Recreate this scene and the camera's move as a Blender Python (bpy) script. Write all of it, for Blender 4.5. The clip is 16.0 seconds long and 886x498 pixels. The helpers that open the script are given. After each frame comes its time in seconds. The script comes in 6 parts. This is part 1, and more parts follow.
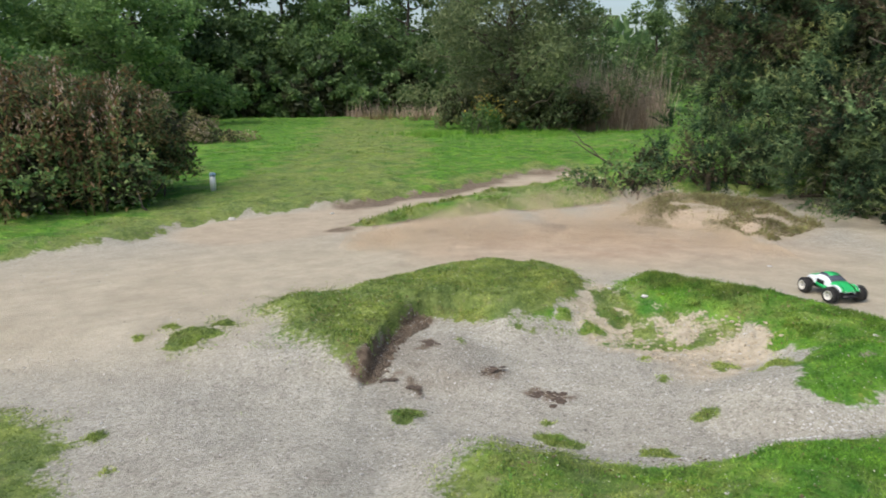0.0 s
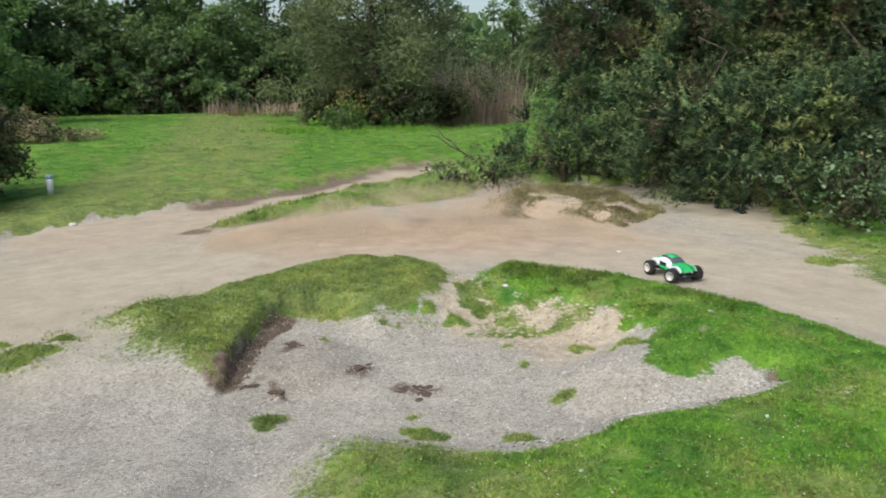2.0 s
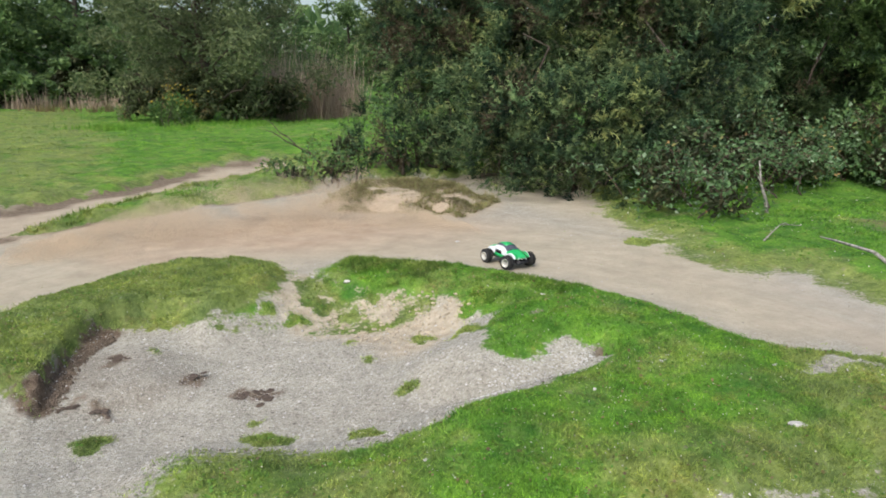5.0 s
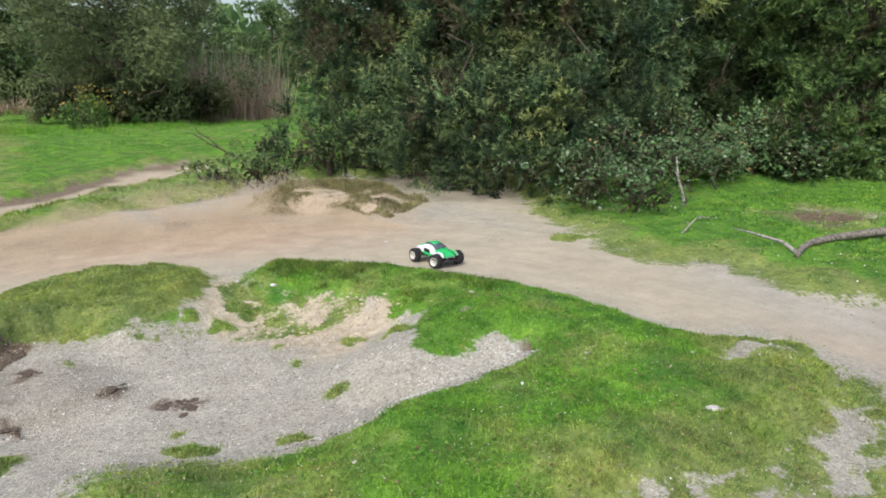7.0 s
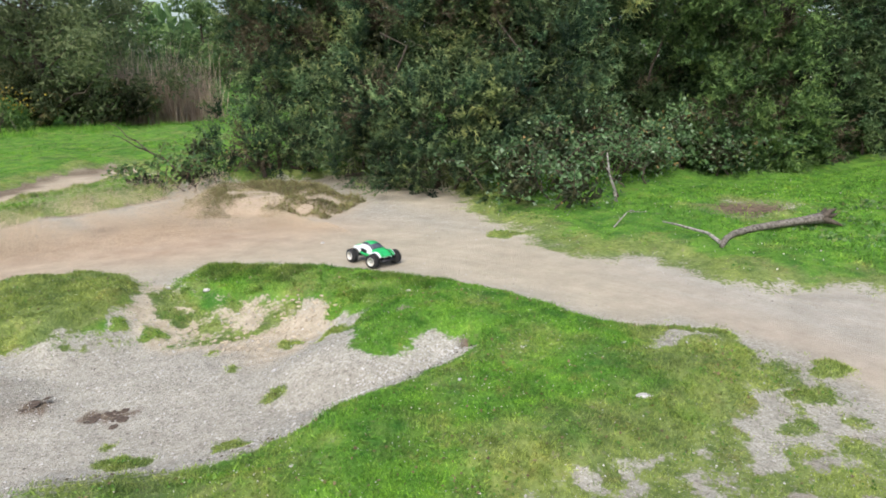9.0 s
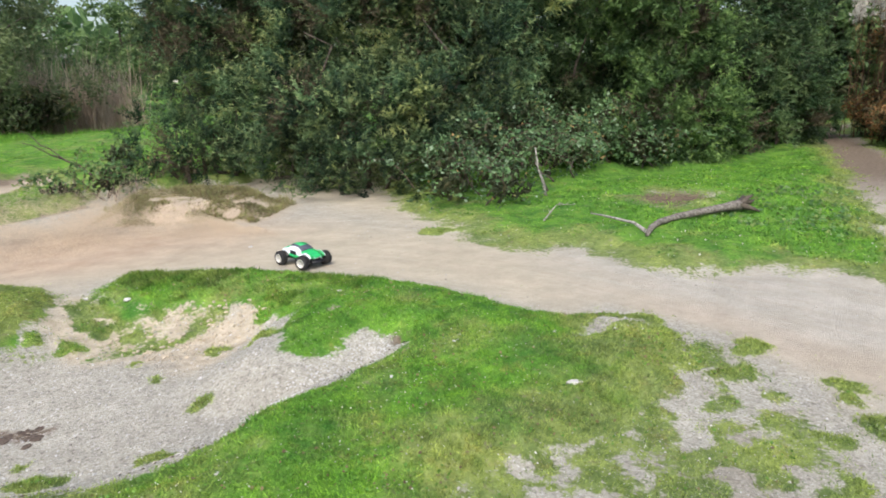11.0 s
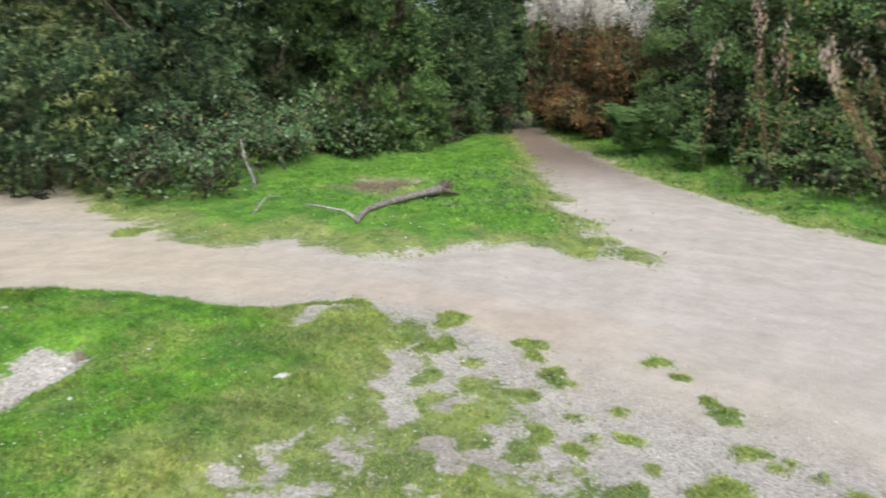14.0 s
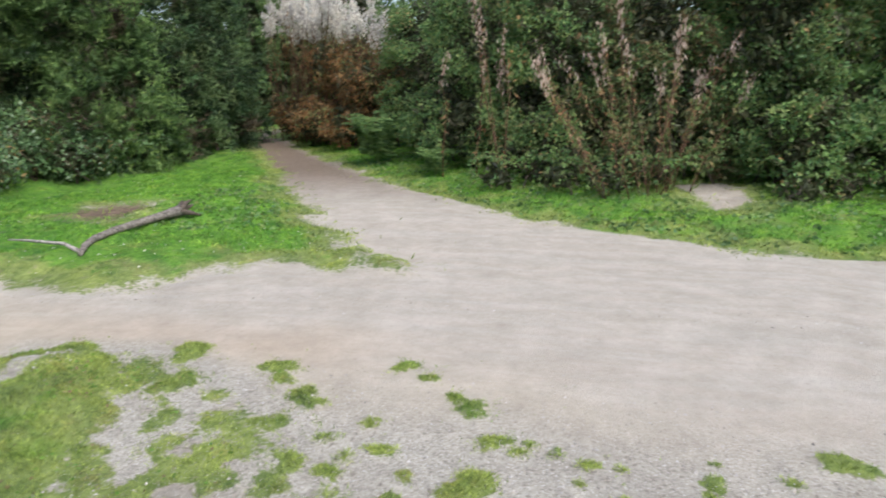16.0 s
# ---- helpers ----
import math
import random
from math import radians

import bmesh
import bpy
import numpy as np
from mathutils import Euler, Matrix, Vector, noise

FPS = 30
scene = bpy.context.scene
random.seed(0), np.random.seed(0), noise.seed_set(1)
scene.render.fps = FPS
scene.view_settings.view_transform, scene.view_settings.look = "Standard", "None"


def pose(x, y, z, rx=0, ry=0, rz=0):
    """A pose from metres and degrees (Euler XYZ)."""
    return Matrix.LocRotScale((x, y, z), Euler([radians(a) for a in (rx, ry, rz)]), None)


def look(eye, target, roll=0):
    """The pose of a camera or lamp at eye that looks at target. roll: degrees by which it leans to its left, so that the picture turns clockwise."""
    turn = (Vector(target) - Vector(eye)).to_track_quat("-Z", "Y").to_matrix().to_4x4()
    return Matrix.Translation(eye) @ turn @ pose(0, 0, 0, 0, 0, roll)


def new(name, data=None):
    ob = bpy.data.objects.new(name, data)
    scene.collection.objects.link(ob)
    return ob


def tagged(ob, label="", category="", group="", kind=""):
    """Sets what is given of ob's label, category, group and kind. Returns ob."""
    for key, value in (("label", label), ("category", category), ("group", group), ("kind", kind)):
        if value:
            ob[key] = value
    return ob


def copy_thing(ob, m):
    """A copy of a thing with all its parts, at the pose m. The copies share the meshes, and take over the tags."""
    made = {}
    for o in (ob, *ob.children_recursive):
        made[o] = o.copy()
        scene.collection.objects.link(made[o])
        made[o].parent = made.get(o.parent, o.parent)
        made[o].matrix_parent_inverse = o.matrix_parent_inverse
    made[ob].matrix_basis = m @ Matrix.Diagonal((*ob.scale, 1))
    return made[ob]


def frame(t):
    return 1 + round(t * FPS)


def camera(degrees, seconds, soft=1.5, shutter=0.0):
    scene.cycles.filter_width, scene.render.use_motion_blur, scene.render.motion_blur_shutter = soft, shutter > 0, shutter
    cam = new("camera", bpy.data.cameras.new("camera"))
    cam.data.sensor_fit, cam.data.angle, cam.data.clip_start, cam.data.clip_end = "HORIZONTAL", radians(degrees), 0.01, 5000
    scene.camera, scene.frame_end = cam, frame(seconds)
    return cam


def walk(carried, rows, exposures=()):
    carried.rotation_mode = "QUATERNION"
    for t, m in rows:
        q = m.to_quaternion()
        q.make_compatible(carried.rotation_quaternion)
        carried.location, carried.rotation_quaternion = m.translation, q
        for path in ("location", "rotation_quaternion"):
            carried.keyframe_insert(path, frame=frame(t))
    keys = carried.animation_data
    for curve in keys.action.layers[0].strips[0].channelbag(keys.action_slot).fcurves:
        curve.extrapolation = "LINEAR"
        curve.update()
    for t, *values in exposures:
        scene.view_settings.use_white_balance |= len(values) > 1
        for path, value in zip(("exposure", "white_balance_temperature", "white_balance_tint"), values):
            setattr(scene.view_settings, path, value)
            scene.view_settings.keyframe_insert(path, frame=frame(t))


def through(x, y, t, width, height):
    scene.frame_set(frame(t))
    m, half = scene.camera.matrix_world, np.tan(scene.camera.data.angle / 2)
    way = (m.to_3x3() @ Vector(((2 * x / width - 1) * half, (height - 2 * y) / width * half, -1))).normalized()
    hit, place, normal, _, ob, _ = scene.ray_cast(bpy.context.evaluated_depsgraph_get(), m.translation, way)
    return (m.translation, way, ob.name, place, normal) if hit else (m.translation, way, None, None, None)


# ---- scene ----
cam = camera(64.5, 16.0, 1.7, 0.5)
PATH = [
    (0, (0.0, 0.0, 1.4), (0.0, 1.945, 0.934), -0.2),
    (0.5, (0.018, 0.007, 1.398), (0.107, 1.948, 0.928), -0.1),
    (1, (0.033, 0.019, 1.394), (0.22, 1.953, 0.92), -0.1),
    (1.5, (0.047, 0.021, 1.395), (0.321, 1.944, 0.92), -0.1),
    (2, (0.061, 0.025, 1.393), (0.424, 1.933, 0.915), 0.0),
    (2.5, (0.074, 0.034, 1.39), (0.529, 1.922, 0.911), 0.1),
    (3, (0.078, 0.039, 1.39), (0.612, 1.905, 0.907), 0.3),
    (3.5, (0.085, 0.041, 1.391), (0.697, 1.882, 0.905), 0.5),
    (4, (0.092, 0.036, 1.393), (0.767, 1.854, 0.905), 0.5),
    (6.5, (0.131, 0.029, 1.383), (1.039, 1.741, 0.891), 0.3),
    (7, (0.136, 0.024, 1.383), (1.086, 1.714, 0.893), 0.3),
    (7.5, (0.14, 0.02, 1.382), (1.126, 1.689, 0.892), 0.3),
    (8, (0.147, 0.012, 1.383), (1.166, 1.662, 0.893), 0.2),
    (8.5, (0.151, 0.003, 1.385), (1.208, 1.628, 0.893), 0.1),
    (9, (0.156, -0.003, 1.384), (1.248, 1.599, 0.892), -0.0),
    (11.5, (0.22, -0.018, 1.339), (1.512, 1.426, 0.844), -1.0),
    (12, (0.23, -0.02, 1.338), (1.593, 1.353, 0.831), -0.8),
    (12.5, (0.247, -0.023, 1.333), (1.677, 1.276, 0.814), -0.4),
    (13, (0.278, -0.033, 1.32), (1.778, 1.183, 0.798), -0.0),
    (13.5, (0.318, -0.044, 1.305), (1.923, 1.04, 0.805), 0.2),
    (14, (0.345, -0.054, 1.294), (2.056, 0.849, 0.788), 0.5),
    (14.5, (0.373, -0.074, 1.29), (2.159, 0.664, 0.773), 0.3),
    (15, (0.412, -0.091, 1.283), (2.263, 0.484, 0.79), -0.2),
    (15.5, (0.441, -0.118, 1.276), (2.329, 0.321, 0.785), -0.4),
    (16, (0.467, -0.144, 1.276), (2.39, 0.14, 0.805), -0.3),
]
walk(cam, [(t, look(eye, target, roll)) for t, eye, target, roll in PATH], [(0, 0.45, 6500, 10), (4, 0.5, 6500, 10), (8, 0.64, 6450, 11), (12, 0.8, 6350, 12), (14, 0.8, 6280, 13), (16, 0.76, 6240, 14)])
SKY, SUN = 0.13, 1.8

# ---- world, sun, exposure ----
world = bpy.data.worlds.new("overcast")
scene.world = world
world.use_nodes = True
wn = world.node_tree.nodes
sky = wn.new("ShaderNodeTexSky")
sky.sky_type, sky.sun_disc = "NISHITA", False
sky.sun_elevation, sky.sun_rotation = radians(50), radians(228)
sky.air_density, sky.dust_density, sky.ozone_density = 1.0, 3.0, 1.0
wn["Background"].inputs["Strength"].default_value = SKY
world.node_tree.links.new(sky.outputs["Color"], wn["Background"].inputs["Color"])

sun = new("sun", bpy.data.lights.new("sun", "SUN"))
sun.data.energy, sun.data.angle, sun.data.color = SUN, radians(40), (1.0, 0.975, 0.94)
sun.matrix_world = pose(0, 0, 30, 40, 0, -48)


# ---- materials ----
class Nodes:
    """A short way to write a node material."""

    def __init__(self, name, rough=0.8, spec=0.3):
        self.mat = bpy.data.materials.new(name)
        self.mat.use_nodes = True
        self.tree = self.mat.node_tree
        self.bsdf = self.tree.nodes["Principled BSDF"]
        self.bsdf.inputs["Roughness"].default_value = rough
        self.bsdf.inputs["Specular IOR Level"].default_value = spec

    def node(self, kind, **values):
        n = self.tree.nodes.new(kind)
        for key, value in values.items():
            if key in n.inputs:
                n.inputs[key].default_value = value
        return n

    def link(self, a, b):
        self.tree.links.new(a, b)

    def where(self):
        return self.node("ShaderNodeNewGeometry").outputs["Position"]

    def noise(self, scale, detail=4.0, rough=0.55, vector=None):
        n = self.node("ShaderNodeTexNoise", Scale=scale, Detail=detail, Roughness=rough)
        self.link(vector or self.where(), n.inputs["Vector"])
        return n.outputs["Fac"]

    def voronoi(self, scale, out="Distance", feature="F1"):
        n = self.node("ShaderNodeTexVoronoi", Scale=scale)
        n.feature = feature
        self.link(self.where(), n.inputs["Vector"])
        return n.outputs[out]

    def ramp(self, fac, *stops):
        n = self.node("ShaderNodeValToRGB")
        e = n.color_ramp.elements
        while len(e) < len(stops):
            e.new(0.5)
        for i, (at, colour) in enumerate(stops):
            e[i].position = at
            e[i].color = (*colour, 1) if len(colour) == 3 else colour
        self.link(fac, n.inputs["Fac"])
        return n.outputs["Color"]

    def mix(self, fac, a, b, kind="MIX"):
        n = self.node("ShaderNodeMix")
        n.data_type, n.blend_type = "RGBA", kind
        for socket, value in ((n.inputs["Factor"], fac), (n.inputs[6], a), (n.inputs[7], b)):
            if isinstance(value, (int, float)):
                socket.default_value = value
            elif isinstance(value, tuple):
                socket.default_value = (*value, 1)
            else:
                self.link(value, socket)
        return n.outputs[2]

    def math(self, kind, a, b=0.0, c=0.0, clamp=False):
        n = self.node("ShaderNodeMath")
        n.operation, n.use_clamp = kind, clamp
        for socket, value in zip(n.inputs, (a, b, c)):
            if isinstance(value, (int, float)):
                socket.default_value = value
            else:
                self.link(value, socket)
        return n.outputs[0]

    def attribute(self, name):
        n = self.node("ShaderNodeAttribute")
        n.attribute_name = name
        return n.outputs["Fac"]

    def colour(self, socket):
        self.link(socket, self.bsdf.inputs["Base Color"])
        return self

    def bump(self, height, strength=0.5, distance=0.01):
        n = self.node("ShaderNodeBump", Strength=strength, Distance=distance)
        self.link(height, n.inputs["Height"])
        self.link(n.outputs["Normal"], self.bsdf.inputs["Normal"])
        return self

    def island(self):
        return self.node("ShaderNodeNewGeometry").outputs["Random Per Island"]


def leaf_material(name, *stops, rough=0.55, patch=0.8, through=0.25, gain=1.6, tone=False, warm=0.0):
    """Leaves whose colour runs over the stops from leaf to leaf, with larger patches lighter and darker."""
    m = Nodes(name, rough, 0.25)
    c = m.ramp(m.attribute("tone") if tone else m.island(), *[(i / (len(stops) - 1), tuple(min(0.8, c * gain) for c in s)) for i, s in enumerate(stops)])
    big = m.ramp(m.noise(patch, 3), (0.3, (0.55, 0.55, 0.52)), (0.7, (1.15, 1.12, 1.0)))
    c = m.mix(1.0, c, big, "MULTIPLY")
    if warm:
        c = m.mix(warm, c, m.ramp(m.noise(1.9, 4, 0.6), (0.36, (0.7, 0.98, 1.0)), (0.5, (1.0, 1.0, 0.9)), (0.68, (1.5, 1.2, 0.8))), "MULTIPLY")
    m.colour(c)
    t = m.node("ShaderNodeBsdfTranslucent")
    m.link(c, t.inputs["Color"])
    mix = m.node("ShaderNodeMixShader", Fac=through)
    m.link(m.bsdf.outputs[0], mix.inputs[1])
    m.link(t.outputs[0], mix.inputs[2])
    m.link(mix.outputs[0], m.tree.nodes["Material Output"].inputs["Surface"])
    return m.mat


def plain_material(name, colour, rough=0.6, metal=0.0, spread=0.25, scale=30.0, spec=0.4, bump=0.0):
    m = Nodes(name, rough, spec)
    m.bsdf.inputs["Metallic"].default_value = metal
    low, high = (tuple(min(1, c * k) for c in colour) for k in (1 - spread, 1 + spread))
    f = m.noise(scale, 5)
    m.colour(m.ramp(f, (0.3, low), (0.7, high)))
    if bump:
        m.bump(f, bump, 0.004)
    return m.mat


def grass_colour(m, dark=1.0):
    """The turf's own patches: lush, yellowish and dry."""
    lush = m.ramp(m.noise(7.0, 5), (0.3, (0.065 * dark, 0.19 * dark, 0.032 * dark)), (0.7, (0.17 * dark, 0.345 * dark, 0.05 * dark)))
    dry = m.ramp(m.noise(14.0, 5), (0.3, (0.145 * dark, 0.21 * dark, 0.058 * dark)), (0.7, (0.27 * dark, 0.34 * dark, 0.118 * dark)))
    c = m.mix(m.ramp(m.math("ADD", m.noise(2.2, 6, 0.65), m.attribute("dry")), (0.52, (0, 0, 0)), (0.7, (1, 1, 1))), lush, dry)
    brown = m.ramp(m.noise(24.0, 4), (0.3, (0.15 * dark, 0.125 * dark, 0.05 * dark)), (0.7, (0.33 * dark, 0.27 * dark, 0.12 * dark)))
    spots = m.math("MULTIPLY", m.ramp(m.noise(5.0, 6, 0.7), (0.52, (0, 0, 0)), (0.64, (1, 1, 1))), m.ramp(m.noise(30.0, 3), (0.4, (0, 0, 0)), (0.58, (0.42, 0.42, 0.42))))
    c = m.mix(spots, c, brown)
    c = m.mix(1.0, c, m.ramp(m.noise(3.3, 6, 0.66), (0.34, (0.66, 0.72, 0.76)), (0.64, (1.2, 1.14, 1.0))), "MULTIPLY")
    return m.mix(1.0, c, m.ramp(m.noise(48.0, 3), (0.3, (0.74, 0.76, 0.7)), (0.7, (1.15, 1.12, 1.1))), "MULTIPLY")


def ground_material():
    m = Nodes("ground", 0.95, 0.15)
    # pale grey gravel: crushed flint in dusty soil
    grit = m.voronoi(85.0, "Color")
    fine = m.voronoi(240.0, "Color")
    gravel = m.ramp(m.noise(3.0, 6), (0.3, (0.385, 0.365, 0.285)), (0.7, (0.54, 0.512, 0.405)))
    gravel = m.mix(0.42, gravel, m.ramp(grit, (0.15, (0.15, 0.145, 0.118)), (0.5, (0.4, 0.385, 0.325)), (0.9, (0.66, 0.645, 0.565))))
    gravel = m.mix(0.3, gravel, m.ramp(fine, (0.1, (0.15, 0.135, 0.11)), (0.9, (0.62, 0.59, 0.52))))
    gravel = m.mix(0.14, gravel, m.ramp(m.voronoi(32.0, "Color"), (0.2, (0.2, 0.185, 0.155)), (0.8, (0.6, 0.575, 0.51))))
    gravel = m.mix(m.ramp(m.noise(1.1, 5), (0.42, (0, 0, 0)), (0.75, (0.3, 0.3, 0.3))), gravel, (0.29, 0.265, 0.225))
    gravel = m.mix(m.ramp(m.noise(60.0, 3), (0.57, (0, 0, 0)), (0.65, (0.65, 0.65, 0.65))), gravel, (0.17, 0.15, 0.12))
    gravel = m.mix(m.ramp(m.noise(74.0, 2), (0.63, (0, 0, 0)), (0.69, (0.5, 0.5, 0.5))), gravel, (0.78, 0.76, 0.71))
    # swept, dusty clay of the track, with ruts along the driving line
    track = m.ramp(m.noise(2.2, 6), (0.3, (0.45, 0.40, 0.292)), (0.72, (0.57, 0.515, 0.385)))
    track = m.mix(m.attribute("grey"), track, m.ramp(m.noise(2.6, 6), (0.3, (0.41, 0.395, 0.34)), (0.72, (0.555, 0.535, 0.47))))
    track = m.mix(m.attribute("rust"), track, m.ramp(m.noise(3.4, 6, 0.62), (0.32, (0.44, 0.315, 0.21)), (0.7, (0.575, 0.45, 0.32))))
    track = m.mix(0.12, track, m.ramp(fine, (0.1, (0.2, 0.16, 0.12)), (0.9, (0.62, 0.56, 0.48))))
    track = m.mix(m.ramp(m.noise(26.0, 4), (0.5, (0, 0, 0)), (0.8, (0.3, 0.3, 0.3))), track, (0.30, 0.245, 0.19))
    track = m.mix(m.ramp(m.noise(52.0, 3), (0.63, (0, 0, 0)), (0.7, (0.3, 0.3, 0.3))), track, (0.24, 0.2, 0.155))
    lane = m.node("ShaderNodeCombineXYZ")
    m.link(m.math("MULTIPLY", m.attribute("lane"), 8.0), lane.inputs[0])
    m.link(m.math("MULTIPLY", m.attribute("along"), 0.8), lane.inputs[1])
    track = m.mix(m.ramp(m.noise(1.0, 5, 0.6, lane.outputs[0]), (0.4, (0.3, 0.3, 0.3)), (0.62, (0, 0, 0))), track, (0.39, 0.32, 0.24))
    c = m.mix(m.attribute("track"), gravel, track)
    c = m.mix(1.0, c, m.ramp(m.noise(5.5, 7, 0.68), (0.3, (0.86, 0.85, 0.83)), (0.68, (1.09, 1.09, 1.08))), "MULTIPLY")
    sand = m.ramp(m.noise(18.0, 6), (0.3, (0.36, 0.295, 0.2)), (0.7, (0.60, 0.515, 0.38)))
    c = m.mix(m.attribute("sand"), c, sand)
    # bare soil brown, which also paints shade on the far path
    earth_shade = m.ramp(m.noise(22.0, 6), (0.3, (0.085, 0.06, 0.04)), (0.75, (0.245, 0.185, 0.13)))
    c = m.mix(m.attribute("earth_shade"), c, earth_shade)
    edge = m.math("ADD", m.attribute("grass"), m.math("MULTIPLY", m.math("SUBTRACT", m.noise(38.0, 4), 0.5), 0.9))
    soil = m.ramp(m.noise(11.0, 5), (0.3, (0.16, 0.125, 0.085)), (0.7, (0.30, 0.26, 0.2)))
    turf_c = m.mix(m.ramp(m.noise(17.0, 5), (0.6, (0, 0, 0)), (0.74, (0.7, 0.7, 0.7))), grass_colour(m, 0.95), soil)
    c = m.mix(m.ramp(edge, (0.42, (0, 0, 0)), (0.6, (1, 1, 1))), c, turf_c)
    m.colour(c)
    h = m.math("ADD", m.math("MULTIPLY", m.voronoi(150.0), 0.25), m.noise(70.0, 8, 0.7))
    m.bump(h, 0.75, 0.014)
    return m.mat


def turf_material(name, dark=1.38, low=0.46, high=1.5):
    m = Nodes(name, 0.6, 0.2)
    c = grass_colour(m, dark)
    c = m.mix(1.0, c, m.ramp(m.island(), (0.0, (low, low * 1.06, low)), (1.0, (high, high * 0.95, high * 0.8))), "MULTIPLY")
    m.colour(c)
    t = m.node("ShaderNodeBsdfTranslucent")
    m.link(c, t.inputs["Color"])
    mix = m.node("ShaderNodeMixShader", Fac=0.25)
    m.link(m.bsdf.outputs[0], mix.inputs[1])
    m.link(t.outputs[0], mix.inputs[2])
    m.link(mix.outputs[0], m.tree.nodes["Material Output"].inputs["Surface"])
    return m.mat


def bark_material(name, dark, light, scale=40.0):
    m = Nodes(name, 0.9, 0.2)
    f = m.noise(scale, 6)
    m.colour(m.ramp(f, (0.3, dark), (0.7, light)))
    m.bump(f, 0.6, 0.006)
    return m.mat


GROUND = ground_material()
TURF = turf_material("turf")
# turf colours set darker for the longer ridge grass
RIDGE_TURF = turf_material("ridge_turf", 1.02, 0.55, 1.25)
FIELD_TURF = turf_material("field_turf", 1.45, 0.85, 1.15)
HEATHER = leaf_material("low_heather", (0.06, 0.048, 0.028), (0.115, 0.095, 0.05), (0.15, 0.14, 0.07), (0.12, 0.135, 0.055), (0.09, 0.075, 0.045), patch=3.0, gain=2.6)
THICKET = leaf_material("thicket_leaves", (0.04, 0.06, 0.026), (0.07, 0.11, 0.04), (0.085, 0.12, 0.05), (0.1, 0.105, 0.05), (0.125, 0.1, 0.05), (0.13, 0.085, 0.045), patch=1.6, gain=1.9, through=0.35)
STRAW = leaf_material("straw", (0.1, 0.075, 0.045), (0.2, 0.16, 0.09), (0.13, 0.13, 0.05))
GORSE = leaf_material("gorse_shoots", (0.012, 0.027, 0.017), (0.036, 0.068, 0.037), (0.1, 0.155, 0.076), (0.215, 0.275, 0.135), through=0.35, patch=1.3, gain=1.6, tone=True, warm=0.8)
GORSE_DEAD = leaf_material("gorse_dead", (0.04, 0.034, 0.022), (0.075, 0.064, 0.04), (0.11, 0.095, 0.058), tone=True)
BRAMBLE = leaf_material("bramble_leaves", (0.022, 0.042, 0.022), (0.04, 0.08, 0.036), (0.06, 0.11, 0.048), (0.08, 0.14, 0.06), (0.05, 0.09, 0.04), (0.07, 0.13, 0.055), (0.17, 0.22, 0.165), gain=2.2, rough=0.42, patch=1.5)
AUTUMN = leaf_material("autumn_leaves", (0.045, 0.065, 0.028), (0.075, 0.12, 0.04), (0.095, 0.125, 0.05), (0.14, 0.115, 0.05), (0.19, 0.115, 0.055), patch=1.2, gain=2.5)
# filler leaves set near black: paints the shade inside bushes
INNER = leaf_material("inner_shade_leaves", (0.022, 0.03, 0.015), (0.04, 0.05, 0.024), (0.06, 0.06, 0.032))
# leaf colour of the back shrubs, darkened to hold their shade
SHADELEAF = leaf_material("shaded_shrub_leaves", (0.015, 0.032, 0.017), (0.036, 0.07, 0.03), (0.062, 0.112, 0.05), (0.115, 0.172, 0.078), patch=1.0, tone=True, gain=1.42, warm=0.6)
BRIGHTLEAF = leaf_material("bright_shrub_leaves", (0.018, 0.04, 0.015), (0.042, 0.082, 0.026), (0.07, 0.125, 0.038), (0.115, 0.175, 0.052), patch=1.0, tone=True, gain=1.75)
DARKLEAF = leaf_material("dark_leaves", (0.032, 0.055, 0.026), (0.055, 0.09, 0.036), (0.08, 0.12, 0.045), through=0.45, gain=3.1, patch=0.5)
MIDLEAF = leaf_material("green_leaves", (0.045, 0.085, 0.032), (0.075, 0.13, 0.045), (0.115, 0.175, 0.06), through=0.42, gain=2.6, patch=0.4)
OLIVE = leaf_material("olive_leaves", (0.048, 0.066, 0.034), (0.078, 0.1, 0.05), (0.11, 0.13, 0.068), through=0.45, gain=2.3, patch=0.5)
RUST = leaf_material("rusty_bracken", (0.08, 0.045, 0.024), (0.16, 0.085, 0.038), (0.23, 0.125, 0.048), (0.12, 0.09, 0.04), (0.07, 0.06, 0.035), patch=1.6, gain=1.6)
HEDGELEAF = leaf_material("hedge_leaves", (0.04, 0.08, 0.034), (0.07, 0.14, 0.05), (0.11, 0.18, 0.06), (0.13, 0.165, 0.06), (0.09, 0.15, 0.07), gain=2.05, patch=1.4, through=0.35)
STALKLEAF = leaf_material("withered_stalk_leaves", (0.16, 0.085, 0.05), (0.22, 0.125, 0.065), (0.09, 0.14, 0.045), (0.13, 0.17, 0.06), (0.1, 0.15, 0.05), (0.3, 0.2, 0.13), patch=1.0)
TUFT_TURF = turf_material("tuft_turf", 1.62, 0.6, 1.4)
CLOVER = leaf_material("clover_leaves", (0.07, 0.17, 0.03), (0.1, 0.21, 0.035), (0.13, 0.23, 0.04), patch=3.0, gain=1.6)
PINKFLUFF = leaf_material("faded_seed_fluff", (0.26, 0.19, 0.155), (0.38, 0.3, 0.26), (0.46, 0.4, 0.36), rough=0.9, patch=2.0, through=0.4)
FLUFF = leaf_material("seed_fluff", (0.46, 0.43, 0.4), (0.6, 0.585, 0.56), (0.52, 0.48, 0.44), rough=0.9, patch=2.0, through=0.4)
